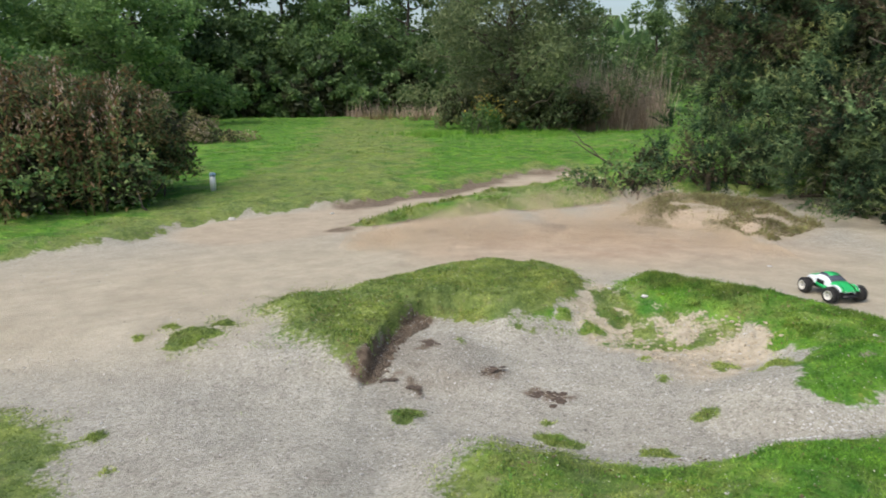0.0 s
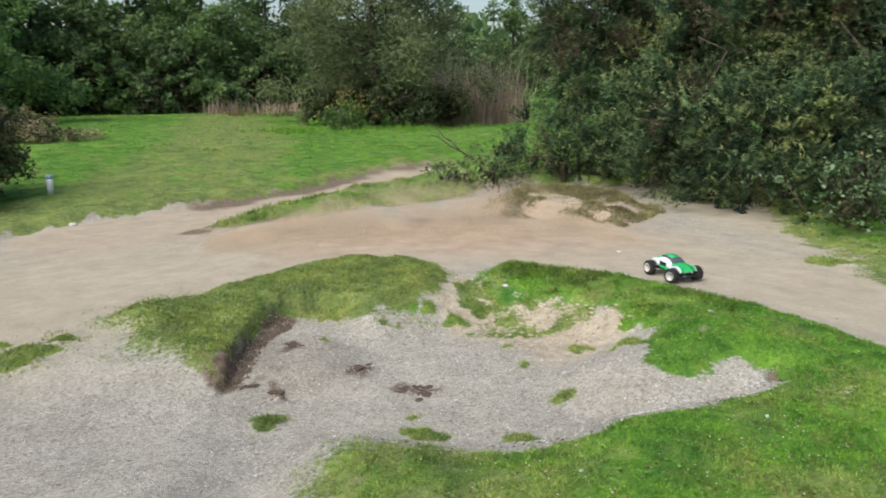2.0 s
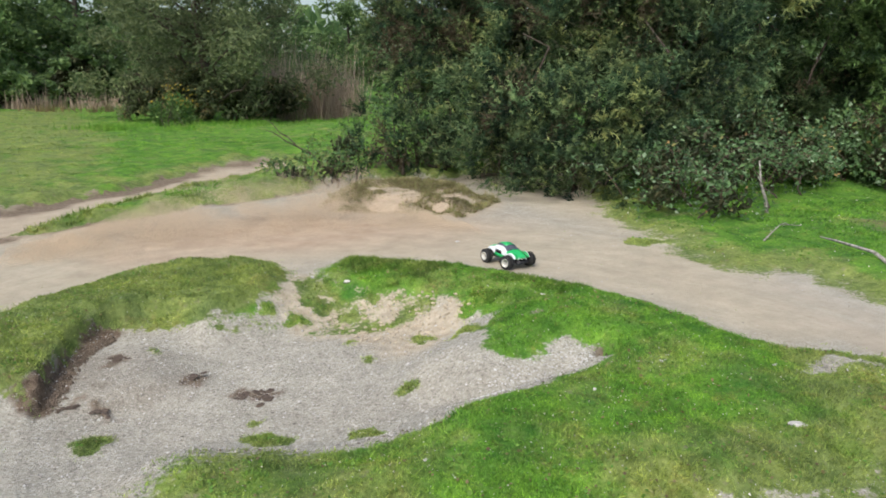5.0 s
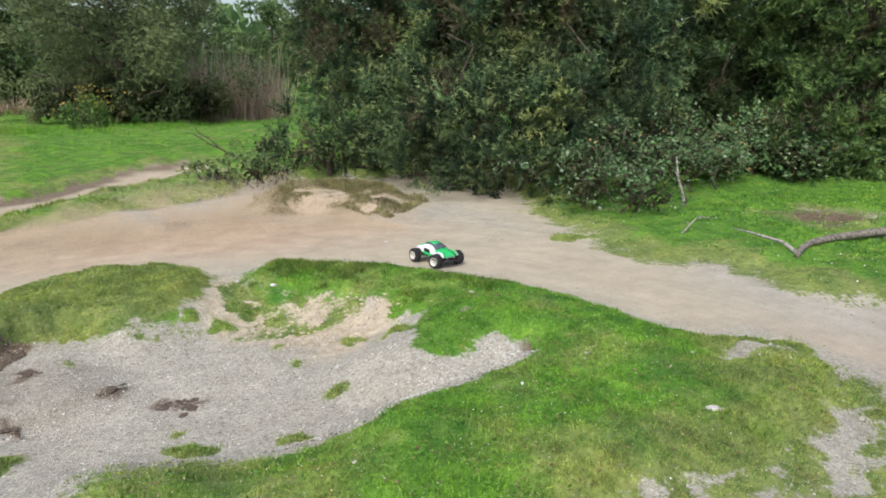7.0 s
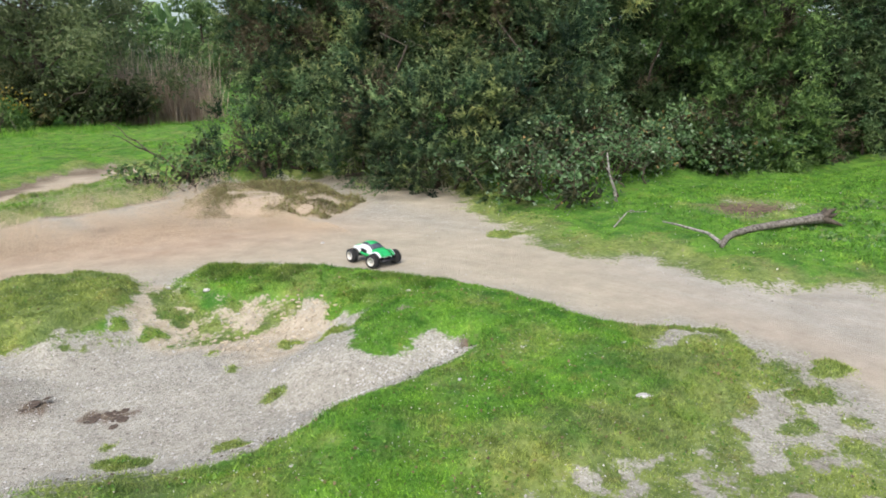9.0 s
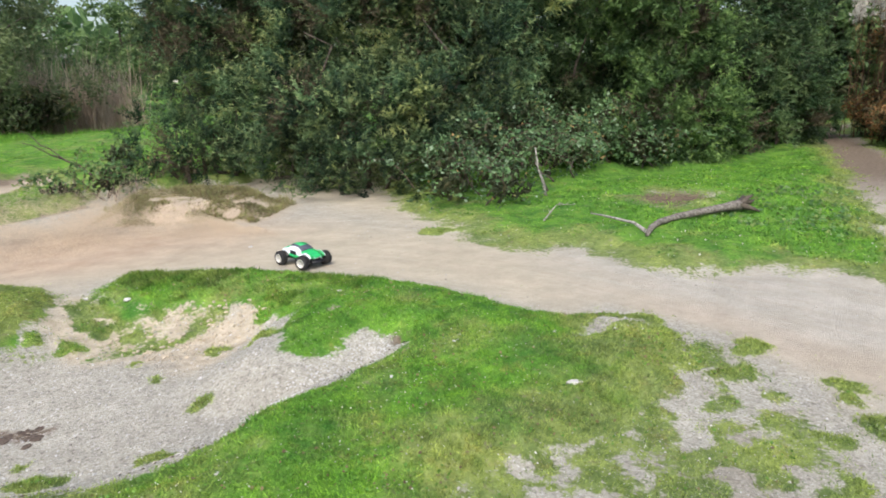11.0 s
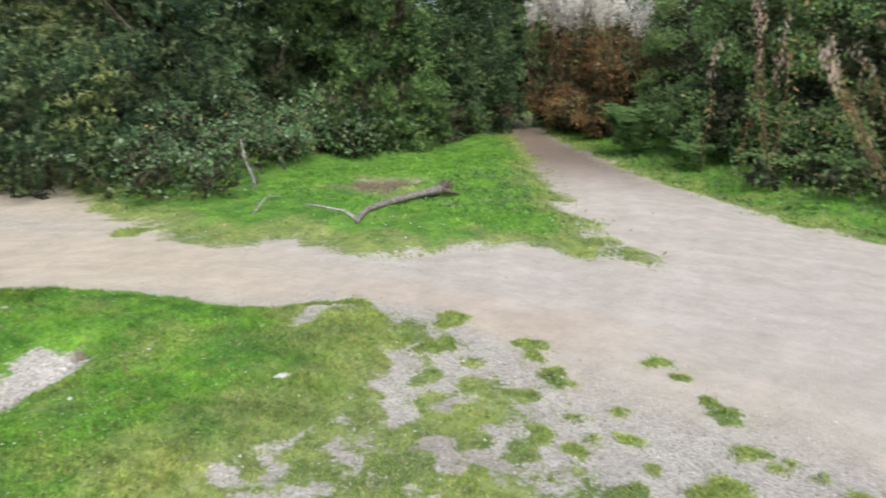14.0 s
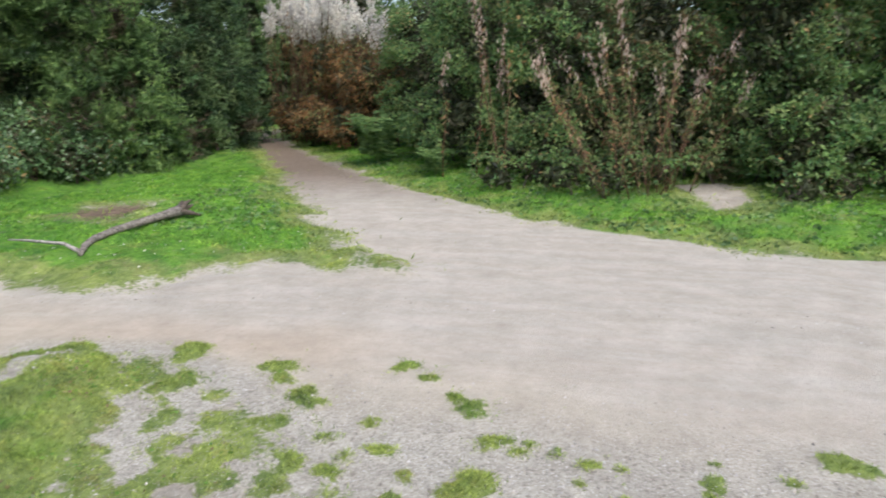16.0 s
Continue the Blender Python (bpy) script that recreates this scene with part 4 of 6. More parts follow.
# the dark shrubs behind the log
LOW = [(-0.7, -0.5, 0.35, 0.6, 0.5, 0.4), (0.0, -0.6, 0.35, 0.6, 0.5, 0.4), (0.7, -0.5, 0.35, 0.6, 0.5, 0.4)]
for x, y, lobes, n, mat, label in [
    (7.3, 7.5, [(-0.3, -0.2, 0.8, 0.8, 0.7, 0.8), (0.1, 0.0, 1.8, 0.8, 0.8, 0.9), (-0.1, 0.2, 2.7, 0.8, 0.8, 0.9)], 1900, GORSE, "tall gorse bush behind brambles"),
    (8.9, 8.3, LOW + [(0.0, 0.0, 1.2, 1.0, 0.8, 1.0), (0.2, 0.1, 2.5, 1.0, 0.9, 1.0), (-0.4, 0.2, 3.4, 0.9, 0.8, 0.8)], 1500, SHADELEAF, "dark shrub deep behind the lawn"),
    (7.9, 8.9, LOW + [(-0.3, 0.0, 1.0, 1.1, 0.8, 1.0), (0.4, 0.0, 1.4, 1.1, 0.9, 1.1), (-0.3, 0.1, 2.6, 1.1, 0.9, 1.0), (0.5, 0.2, 3.4, 1.2, 0.9, 1.0), (-0.4, 0.2, 4.0, 1.0, 0.8, 0.9)], 1900, SHADELEAF, "tall dark shrub closing a gap behind brambles"),
    (10.2, 8.0, LOW + [(0.0, 0.0, 1.2, 1.2, 0.8, 1.0), (0.2, 0.1, 2.5, 1.2, 0.9, 1.0), (-0.4, 0.2, 3.6, 1.2, 0.8, 1.0)], 1500, SHADELEAF, "dark shrub behind a rounded green one"),
    (12.2, 8.0, LOW + [(0.0, 0.0, 1.2, 1.2, 0.8, 1.0), (0.2, 0.1, 2.5, 1.2, 0.9, 1.0), (0.4, 0.2, 3.6, 1.3, 0.8, 1.0)], 1500, SHADELEAF, "dark shrub at the back of the thicket"),
    (9.5, 6.4, LOW + [(-0.25, -0.7, 0.95, 0.55, 0.5, 0.5), (0.1, -0.45, 1.45, 0.6, 0.55, 0.55), (0.2, 0.0, 2.2, 0.65, 0.7, 0.7)], 2000, BRIGHTLEAF, "rounded bright green shrub behind the lawn"),
    (10.7, 6.5, LOW + [(-0.3, -0.3, 1.0, 0.8, 0.7, 0.8), (0.5, -0.4, 1.1, 0.7, 0.7, 0.8), (0.0, 0.0, 2.1, 0.9, 0.9, 0.9), (-0.2, 0.2, 3.1, 1.0, 0.9, 0.9)], 2000, SHADELEAF, "tall dark green shrub behind the lawn"),
    (12.1, 6.2, LOW + [(-0.4, -0.3, 1.0, 0.7, 0.7, 0.8), (0.4, -0.5, 1.2, 0.75, 0.7, 0.8), (0.3, -0.1, 2.2, 0.9, 0.8, 0.8), (0.0, 0.2, 3.0, 0.9, 0.9, 0.8)], 1900, SHADELEAF, "tall green shrub where lawn and path meet"),
    (13.5, 6.6, LOW + [(-0.2, -0.3, 1.0, 0.8, 0.7, 0.85), (0.2, -0.2, 1.9, 0.9, 0.8, 0.9), (0.1, 0.2, 2.8, 1.0, 0.9, 0.8)], 1600, SHADELEAF, "tall dark green shrub over the far path"),
]:
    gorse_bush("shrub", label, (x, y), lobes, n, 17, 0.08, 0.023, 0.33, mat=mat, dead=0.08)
for x, y in ((17.2, 8.3), (19.3, 7.4), (21.5, 8.6), (20.2, 5.4), (23.5, 6.4)):
    leafy_bush("hedge_shrub", "dark shrub where the path turns away", (x, y), [(-0.6, 0.0, 0.8, 1.0, 0.9, 0.9), (0.6, 0.2, 0.9, 1.0, 0.9, 1.0), (0.0, 0.0, 2.0, 1.2, 1.0, 1.0), (0.2, 0.0, 3.2, 1.0, 1.0, 0.9)], 5000, 0.14, 0.08, DARKLEAF)
# brambles
arching_canes(leafy_bush("bramble", "bramble with green and grey-green leaves at a gorse bush", (4.95, 5.3), [(-0.25, 0.0, 0.15, 0.3, 0.25, 0.2), (0.25, -0.15, 0.2, 0.35, 0.3, 0.22), (0.0, 0.25, 0.35, 0.4, 0.3, 0.3), (0.15, -0.45, 0.14, 0.35, 0.25, 0.18), (0.4, 0.35, 0.55, 0.35, 0.3, 0.35)], 2300, 0.045, 0.028, BRAMBLE, second=AUTUMN, share=0.07), 20, 0.85, BRAMBLE)
arching_canes(leafy_bush("bramble", "bramble with green leaves and a bare stem", (6.3, 5.5), [(-0.5, 0.1, 0.25, 0.4, 0.35, 0.3), (0.2, 0.1, 0.35, 0.4, 0.35, 0.35), (0.8, 0.2, 0.25, 0.4, 0.3, 0.25), (0.0, 0.4, 0.7, 0.4, 0.35, 0.35)], 2300, 0.045, 0.028, BRAMBLE, second=AUTUMN, share=0.08), 20, 0.9, BRAMBLE)
arching_canes(leafy_bush("bramble", "low green bramble at the edge of a lawn", (7.9, 6.0), [(-0.5, 0.0, 0.3, 0.5, 0.4, 0.35), (0.3, 0.1, 0.4, 0.6, 0.45, 0.4), (0.9, 0.1, 0.3, 0.5, 0.4, 0.35)], 2600, 0.06, 0.04, BRAMBLE, second=AUTUMN, share=0.15), 14, 0.95, BRAMBLE)
arching_canes(leafy_bush("bramble", "low bramble before a rounded green shrub", (8.9, 5.65), [(-0.5, 0.0, 0.3, 0.5, 0.4, 0.35), (0.3, 0.1, 0.35, 0.5, 0.4, 0.4), (0.8, 0.0, 0.2, 0.4, 0.35, 0.25)], 2000, 0.06, 0.04, BRAMBLE, second=AUTUMN, share=0.12), 14, 0.9, BRAMBLE)
arching_canes(leafy_bush("bramble", "low green bramble where the dirt strip ends", (2.15, 8.55), [(-0.3, 0.0, 0.12, 0.3, 0.25, 0.16), (0.25, 0.15, 0.2, 0.35, 0.3, 0.22), (0.45, 0.35, 0.4, 0.3, 0.3, 0.28)], 1000, 0.05, 0.032, HEDGELEAF, second=AUTUMN, share=0.1), 14, 0.6, HEDGELEAF)
# the bush on the other side
leafy_bush("heather_bush", "brown and green autumn bush over the grass", (-3.9, 8.0), [(-0.6, 0.0, 0.55, 0.8, 0.7, 0.65), (0.1, 0.1, 0.5, 0.7, 0.7, 0.6), (-0.1, 0.4, 0.95, 0.9, 0.7, 0.6), (0.5, 0.6, 0.6, 0.5, 0.6, 0.6), (-1.0, 0.5, 1.05, 0.8, 0.7, 0.65)], 15000, 0.05, 0.024, THICKET, canes=16, second=RUST, share=0.12)
leafy_bush("heather_bush", "rust-tinged autumn bush over the grass", (-5.0, 7.2), [(0.2, 0.0, 0.5, 0.8, 0.7, 0.6), (0.0, 0.4, 1.0, 0.9, 0.7, 0.6), (-0.8, 0.2, 0.7, 0.8, 0.7, 0.7), (0.7, 0.5, 0.9, 0.6, 0.6, 0.55)], 13000, 0.05, 0.024, THICKET, canes=14, second=RUST, share=0.35)
leafy_bush("heather_bush", "brown heather behind an autumn bush", (-5.6, 15.6), [(-1.2, 0.0, 0.6, 1.1, 0.7, 0.6), (-0.1, 0.1, 0.3, 0.9, 0.7, 0.4), (0.7, 0.1, 0.1, 0.8, 0.6, 0.25)], 6000, 0.06, 0.026, HEATHER, second=REED, share=0.3)

for x, y, label in ((-4.35, 6.85, "low bramble at the foot of an autumn bush"), (-3.6, 7.45, "low green bramble beside the field")):
    arching_canes(leafy_bush("bramble", label, (x, y), [(-0.3, 0.0, 0.2, 0.4, 0.35, 0.25), (0.2, 0.1, 0.25, 0.35, 0.3, 0.3), (0.0, 0.3, 0.5, 0.4, 0.35, 0.35)], 1500, 0.06, 0.036, HEDGELEAF, canes=5, second=AUTUMN, share=0.4), 9, 0.6, HEDGELEAF, 0.06)
# the hedge along the right-hand path
for x, y, tall, n, mat, sec, label in [(12.3, 1.7, 2.4, 9000, HEDGELEAF, AUTUMN, "green hedge shrub beside the path"), (10.15, 0.75, 2.6, 9000, HEDGELEAF, DARKLEAF, "green hedge shrub over the verge"), (9.45, -0.4, 2.6, 9000, HEDGELEAF, AUTUMN, "green hedge shrub with dry stalks"), (9.0, -1.5, 2.5, 9000, THICKET, HEDGELEAF, "browning hedge shrub with tall stalks"), (8.45, -2.8, 2.6, 12000, HEDGELEAF, AUTUMN, "green bramble thicket over the verge"), (8.1, -4.2, 2.6, 10000, HEDGELEAF, AUTUMN, "green bramble thicket with yellowing leaves")]:
    leafy_bush("hedge_shrub", label, (x, y), [(-0.3, 0.0, 0.5, 0.8, 0.8, 0.6), (0.3, 0.5, 0.6, 0.8, 0.7, 0.7), (0.2, -0.5, 0.6, 0.8, 0.7, 0.7), (0.2, 0.1, 1.4, 0.9, 0.9, 0.7), (0.5, 0.2, tall - 0.5, 0.9, 0.9, 0.7)], int(n * 1.25), 0.058, 0.032, mat, canes=14, second=sec, share=0.16)
for x, y, tall, label in ((13.2, 3.2, 1.6, "rusty brown bracken over the path's edge"), (14.0, 4.0, 2.0, "rusty brown bracken beside the path"), (15.3, 4.9, 2.2, "rusty brown bracken below white seed heads")):
    leafy_bush("bracken", label, (x, y), [(-0.4, 0.2, 0.4, 0.6, 0.5, 0.5), (0.3, -0.3, 0.5, 0.6, 0.6, 0.6), (0.5, 0.3, 0.5, 0.6, 0.5, 0.6), (-0.2, 0.0, tall - 0.5, 0.5, 0.5, 0.5), (0.3, 0.2, tall - 0.35, 0.45, 0.45, 0.4), (0.1, -0.4, tall - 0.6, 0.5, 0.5, 0.5)], 7000, 0.1, 0.026, RUST, canes=12, second=AUTUMN, share=0.2)


def willowherb(name, label, at, n, tall, spread, thick=0.008, fluff=26, size=0.06, leaf=40, low=0.6, blade=0.1, fan=0.0, lean=(0.0, 0.0)):
    """Tall dry stalks set with withered leaves, that end in plumes of seed fluff."""
    z0 = plain_point(*at)
    t = thing(name, label, "plant", at=(*at, z0))
    heads, blades = [], []
    for _ in range(n):
        x, y = (max(-1.3, min(1.3, RNG.normal())) * q for q in spread)
        h = tall * RNG.uniform(0.65 if blade < 0.1 else 0.84, 1.08)
        line_ = bent((x, y, -0.05), (x + RNG.normal() * 0.2 + fan * x + lean[0] * h, y + RNG.normal() * 0.2 + fan * y + lean[1] * h, h), 0.016, 6)
        under("stalk", raw_mesh("stalk", *tube(line_, np.linspace(thick, thick * 0.4, 6), 4), RUSTBARK, True), t)
        for store, start, end, count, wide in ((heads, low, 1.0, fluff, 0.026 if blade < 0.1 else 0.04), (blades, 0.05, 0.85, leaf, 0.035)):
            k = RNG.uniform(start, end, count) * 4.999
            i = k.astype(int)
            store.append(line_[i] + (line_[i + 1] - line_[i]) * (k - i)[:, None] + RNG.normal(size=(count, 3)) * (wide, wide, 0.03))
    p = np.concatenate(heads)
    under("seed_fluff", raw_mesh("seed_fluff", *leaves(p, size * (2.2 if blade < 0.1 else 1.0), size * 0.5, np.tile([0, 0, 1.0], (len(p), 1)), 0.45 if blade < 0.1 else 0.9), PINKFLUFF if blade < 0.1 else FLUFF), t, "white seed fluff")["kind"] = "stuff"
    p = np.concatenate(blades)
    under("withered_foliage", raw_mesh("withered_foliage", *leaves(p, blade, blade * 0.24, np.tile([0, 0, 1.0], (len(p), 1)), 1.0), STALKLEAF), t, "rusty withered leaves")
    return t


willowherb("willowherb", "tall willowherb with white seed fluff", (15.3, 4.9), 80, 2.75, (0.55, 0.5), fluff=80, size=0.07, leaf=30, low=0.84)
willowherb("willowherb", "tall willowherb with white seed fluff over bracken", (14.3, 4.0), 60, 2.65, (0.5, 0.5), fluff=70, size=0.065, leaf=30, low=0.84)
willowherb("willowherb", "willowherb with white seed fluff in a hedge", (13.2, 2.9), 24, 2.3, (0.4, 0.4), fluff=60, size=0.05, leaf=30, low=0.82)
willowherb("willowherb", "reddish dry willowherb stalks fanning out over the verge", (7.75, -1.0), 11, 1.85, (0.16, 0.2), thick=0.008, fluff=36, size=0.028, leaf=70, low=0.8, blade=0.075, fan=2.2, lean=(0.1, 0.12))
willowherb("willowherb", "rusty dry willowherb stalks with green lower leaves", (7.9, -1.35), 9, 1.5, (0.15, 0.2), thick=0.007, fluff=36, size=0.026, leaf=60, low=0.78, blade=0.075, fan=1.5)
willowherb("willowherb", "tall dry willowherb stalks with pale fluff", (8.75, 0.1), 3, 2.2, (0.2, 0.25), thick=0.009, fluff=50, size=0.028, leaf=60, low=0.7, blade=0.08, fan=0.8)
willowherb("willowherb", "dry willowherb stalks with pale fluff", (9.2, 0.8), 3, 2.0, (0.2, 0.4), thick=0.008, fluff=44, size=0.03, leaf=40, low=0.75, blade=0.08)

for x, y, n, tall, label in ((-4.55, 6.95, 16, 1.5, "rusty dry stalks in an autumn thicket"), (-3.9, 7.5, 14, 1.45, "orange and green dry stalks in an autumn thicket"), (-3.9, 8.0, 12, 1.2, "brown dry stalks at the edge of an autumn thicket")):
    willowherb("willowherb", label, (x, y), n, tall, (0.3, 0.3), thick=0.006, fluff=14, size=0.024, leaf=110, low=0.75, blade=0.08)

# ---- the far edge of the field ----
tree("willow_tree", "olive green bushy tree at the field's edge", (1.9, 19.6), 5.6, 5.4, OLIVE, 48000, 0.14, 0.05, 0.13, 0.02, 30)
leafy_bush("scrub", "olive and brown scrub at the foot of a bushy tree", (2.0, 19.2), [(-1.6, 0.0, 0.55, 0.8, 0.5, 0.65), (-0.4, -0.1, 0.7, 0.8, 0.5, 0.8), (0.8, 0.0, 0.6, 0.9, 0.5, 0.7), (1.8, 0.1, 0.5, 0.7, 0.5, 0.6)], 3600, 0.12, 0.045, OLIVE, canes=14, second=HEATHER, share=0.4, thick=0.02)
WOODS = [(-16, 22, 6.5), (-12.5, 25, 7.5), (-9.5, 28, 7.0), (-6.5, 30, 6.5), (-4.4, 29.5, 4.9), (-1.5, 30.5, 6.8), (1.5, 31, 6.0), (5, 30, 5.0), (8.8, 30, 4.6), (12, 27, 7.0)]
first = tree("woodland_tree", "dark green woodland tree behind the field", (-8, 29), 7.0, 5.6, DARKLEAF, 12500, 0.2, 0.12, 0.16, 0.06, 14)
second_tree = tree("woodland_tree", "mid-green woodland tree behind the field", (-11, 24), 6.8, 5.4, MIDLEAF, 12500, 0.19, 0.11, 0.15, 0.06, 14)
for k, (x, y, tall) in enumerate(WOODS):
    src = second_tree if k in (0, 1, 4) else first
    s = tall / 7.0 * RNG.uniform(0.95, 1.1)
    copy_thing(src, pose(x, y, plain_point(x, y), 0, 0, 67.0 * k) @ Matrix.Diagonal((s, s, s, 1)))
for k, (x, y) in enumerate([(-10.5, 15.5), (-13.5, 18.0), (-8.5, 19.5)]):
    copy_thing(second_tree, pose(x, y, plain_point(x, y), 0, 0, 41.0 + 103 * k) @ Matrix.Diagonal((0.8, 0.8, 0.72, 1)))
for k, (x, y, q) in enumerate([(24.5, 9.0, 0.85), (26.0, 5.0, 0.9), (25.0, 1.0, 0.9), (20.0, -1.5, 0.9), (17.5, -6.0, 0.85), (13.2, -2.6, 0.8), (13.6, -5.6, 0.85), (-4.2, 32.5, 1.05), (22.8, 9.6, 0.8), (28.0, 8.0, 1.05), (29.0, 3.5, 1.05), (11.6, 11.2, 0.9), (15.2, 10.6, 0.85), (8.6, 12.0, 0.9)]):
    copy_thing(first if k % 2 else second_tree, pose(x, y, plain_point(x, y), 0, 0, 31.0 + 97 * k) @ Matrix.Diagonal((q, q, q, 1)))
thicket = leafy_bush("undergrowth", "dark undergrowth at the edge of the woods", (-12.5, 24.5), [(-0.9, 0.0, 0.6, 1.0, 0.7, 0.8), (0.3, 0.1, 0.7, 1.1, 0.7, 0.9), (1.2, 0.0, 0.5, 0.9, 0.7, 0.7), (0.0, 0.3, 1.4, 1.1, 0.7, 0.8)], 3600, 0.2, 0.12, DARKLEAF, canes=5, thick=0.03)
for k, (x, y) in enumerate([(-9.6, 25.6), (-6.8, 26.2), (-4.2, 26.4), (-1.4, 28.2), (1.2, 28.4), (4.0, 26.5), (6.8, 25.0), (9.5, 23.5), (12.0, 21.0), (-15.2, 21.5), (-16.5, 17.5)]):
    copy_thing(thicket, pose(x, y, plain_point(x, y), 0, 0, (180 * (k % 2)) + 9.0 * k) @ Matrix.Diagonal((1.1, 1.0, 0.9 + 0.1 * (k % 3), 1)))
# reeds and dry scrub
def reeds(name, label, at, n, tall, spread, wide=0.02):
    z0 = plain_point(*at)
    p = np.stack([RNG.uniform(-1, 1, n) * spread[0], RNG.uniform(-1, 1, n) * spread[1], np.zeros(n)], 1)
    p = p[lumps(p[:, 0], p[:, 1], 0.7, 34) + 0.1 * RNG.normal(size=n) > 0.44]
    n = len(p)
    p = p[np.hypot(p[:, 0] / spread[0], p[:, 1] / spread[1]) < 0.55 + 0.45 * RNG.uniform(0, 1, n)]
    n = len(p)
    lift = (tall * (0.3 + 0.8 * lumps(p[:, 0], p[:, 1], 0.9, 33)) * RNG.uniform(0.55, 1.25, n))[:, None]
    v, f = spikes(p, np.tile([0, 0, 1.0], (n, 1)), lift, wide, 0.3)
    ob = new(name, raw_mesh(name, v, f, REED))
    ob.matrix_basis = pose(*at, z0)
    return tagged(ob, label, "reeds", kind="stuff")


reeds("dry_reeds", "dry pinkish brown reeds beside a tree", (4.7, 20.3), 8000, 2.4, (1.9, 0.9), 0.022)
reeds("dry_scrub", "dry brown scrub at the edge of the woods", (-1.6, 26.4), 3200, 0.8, (3.4, 0.9), 0.03)
for x, y, n, w in ((1.0, 17.2, 9000, 2.1), (4.0, 18.4, 6000, 1.8)):
    ob = reeds("long_grass", "long lush green grass at the foot of a tree", (x, y), n, 0.2, (w * 1.3, 1.0), 0.014)
    ob.data.materials[0] = FIELD_TURF
# far woods all round
n = 26000
ang = RNG.uniform(0, 2 * np.pi, n)
rad = RNG.uniform(44, 58, n)
top = 4.0 + 2.5 * (lumps(ang * 9, ang * 0, 1.0, 91) - 0.3)
p = np.stack([np.cos(ang) * rad, np.sin(ang) * rad, RNG.uniform(0, 1, n) ** 0.8 * top], 1)
tagged(new("far_woods", raw_mesh("far_woods", *leaves(p, 0.9, 0.55), DARKLEAF)), "dark green far woods", "woods", kind="stuff")


# ---- things on the ground ----
def fallen_branch():
    t = thing("fallen_branch", "grey barkless fallen branch lying on the lawn", "branch", at=(5.06, 3.23, plain_point(5.06, 3.23)))
    main = [(-0.09, -0.05, 0.03), (0.08, 0.03, 0.045), (0.26, 0.08, 0.05), (0.5, 0.06, 0.055), (0.75, 0.0, 0.06), (1.0, -0.08, 0.07), (1.2, -0.17, 0.085)]
    z0 = plain_point(5.06, 3.23)
    z1 = plain_point(6.26, 3.06)
    main = [(x, y, (z1 - z0) * x / 1.2 + h - 0.01) for x, y, h in main]
    under("limb", raw_mesh("limb", *tube(main, [0.018, 0.026, 0.028, 0.03, 0.033, 0.038, 0.05], 10, 0.06), GREYWOOD, True), t)
    side = [(x, y, plain_point(5.06 + x, 3.23 + y) - z0 + h - 0.02) for x, y, h in ((-0.02, -0.01, 0.04), (0.05, 0.18, 0.06), (0.1, 0.4, 0.07), (0.12, 0.55, 0.06), (0.13, 0.7, 0.06))]
    under("twig", raw_mesh("twig", *tube(side, [0.018, 0.014, 0.012, 0.01, 0.006], 7, 0.08), PALEWOOD, True), t, "pale peeling twig")
    ex, ey, ez = main[-1]
    for bx, by, bz in ((0.05, -0.13, -0.06), (0.1, 0.06, 0.06), (0.09, -0.05, 0.03), (0.02, 0.08, -0.03), (0.04, -0.06, 0.08)):
        under("splinter", raw_mesh("splinter", *tube(bent((ex - 0.05, ey + 0.01, ez), (ex + bx, ey + by, ez + bz), 0.05, 4), [0.036, 0.03, 0.02, 0.006], 6, 0.1), BARK, True), t, "broken brown end")
    return t


fallen_branch()


def bare_twig(name, label, at, line_, thick, mat=GREYWOOD, forks=3):
    t = thing(name, label, "branch", at=(*at, plain_point(*at)))
    pts = np.array(line_, float)
    under("limb", raw_mesh("limb", *tube(pts, np.linspace(thick, thick * 0.3, len(pts)), 6, 0.06), mat, True), t)
    for k in range(forks):
        a = pts[1 + k % (len(pts) - 1)]
        b = a + (pts[-1] - pts[0]) * 0.35 + RNG.normal(size=3) * 0.12 * np.linalg.norm(pts[-1] - pts[0])
        b[2] = max(b[2], 0.02)
        under("twig", raw_mesh("twig", *tube(bent(a, b, 0.05, 4), np.linspace(thick * 0.5, thick * 0.15, 4), 5), mat, True), t)
    return t


bare_twig("dead_branch", "bare dead branch leaning out of a bramble", (2.2, 8.9), [(0.25, -0.2, 0.0), (0.0, 0.1, 0.3), (-0.18, 0.2, 0.42), (-0.28, 0.3, 0.54)], 0.02, BARK, 3)
bare_twig("stem", "bare pale stem in front of a bramble", (5.68, 4.98), [(0.05, -0.03, -0.03), (0.03, 0.0, 0.15), (-0.03, 0.02, 0.3), (-0.05, 0.05, 0.52)], 0.021, PALEWOOD, 1)
bare_twig("dead_twig", "thin dead twig lying on the lawn", (4.78, 4.12), [(0.0, 0.0, 0.01), (0.14, 0.06, 0.05), (0.26, 0.08, 0.11), (0.42, 0.0, 0.1)], 0.009, PALEWOOD, 2)


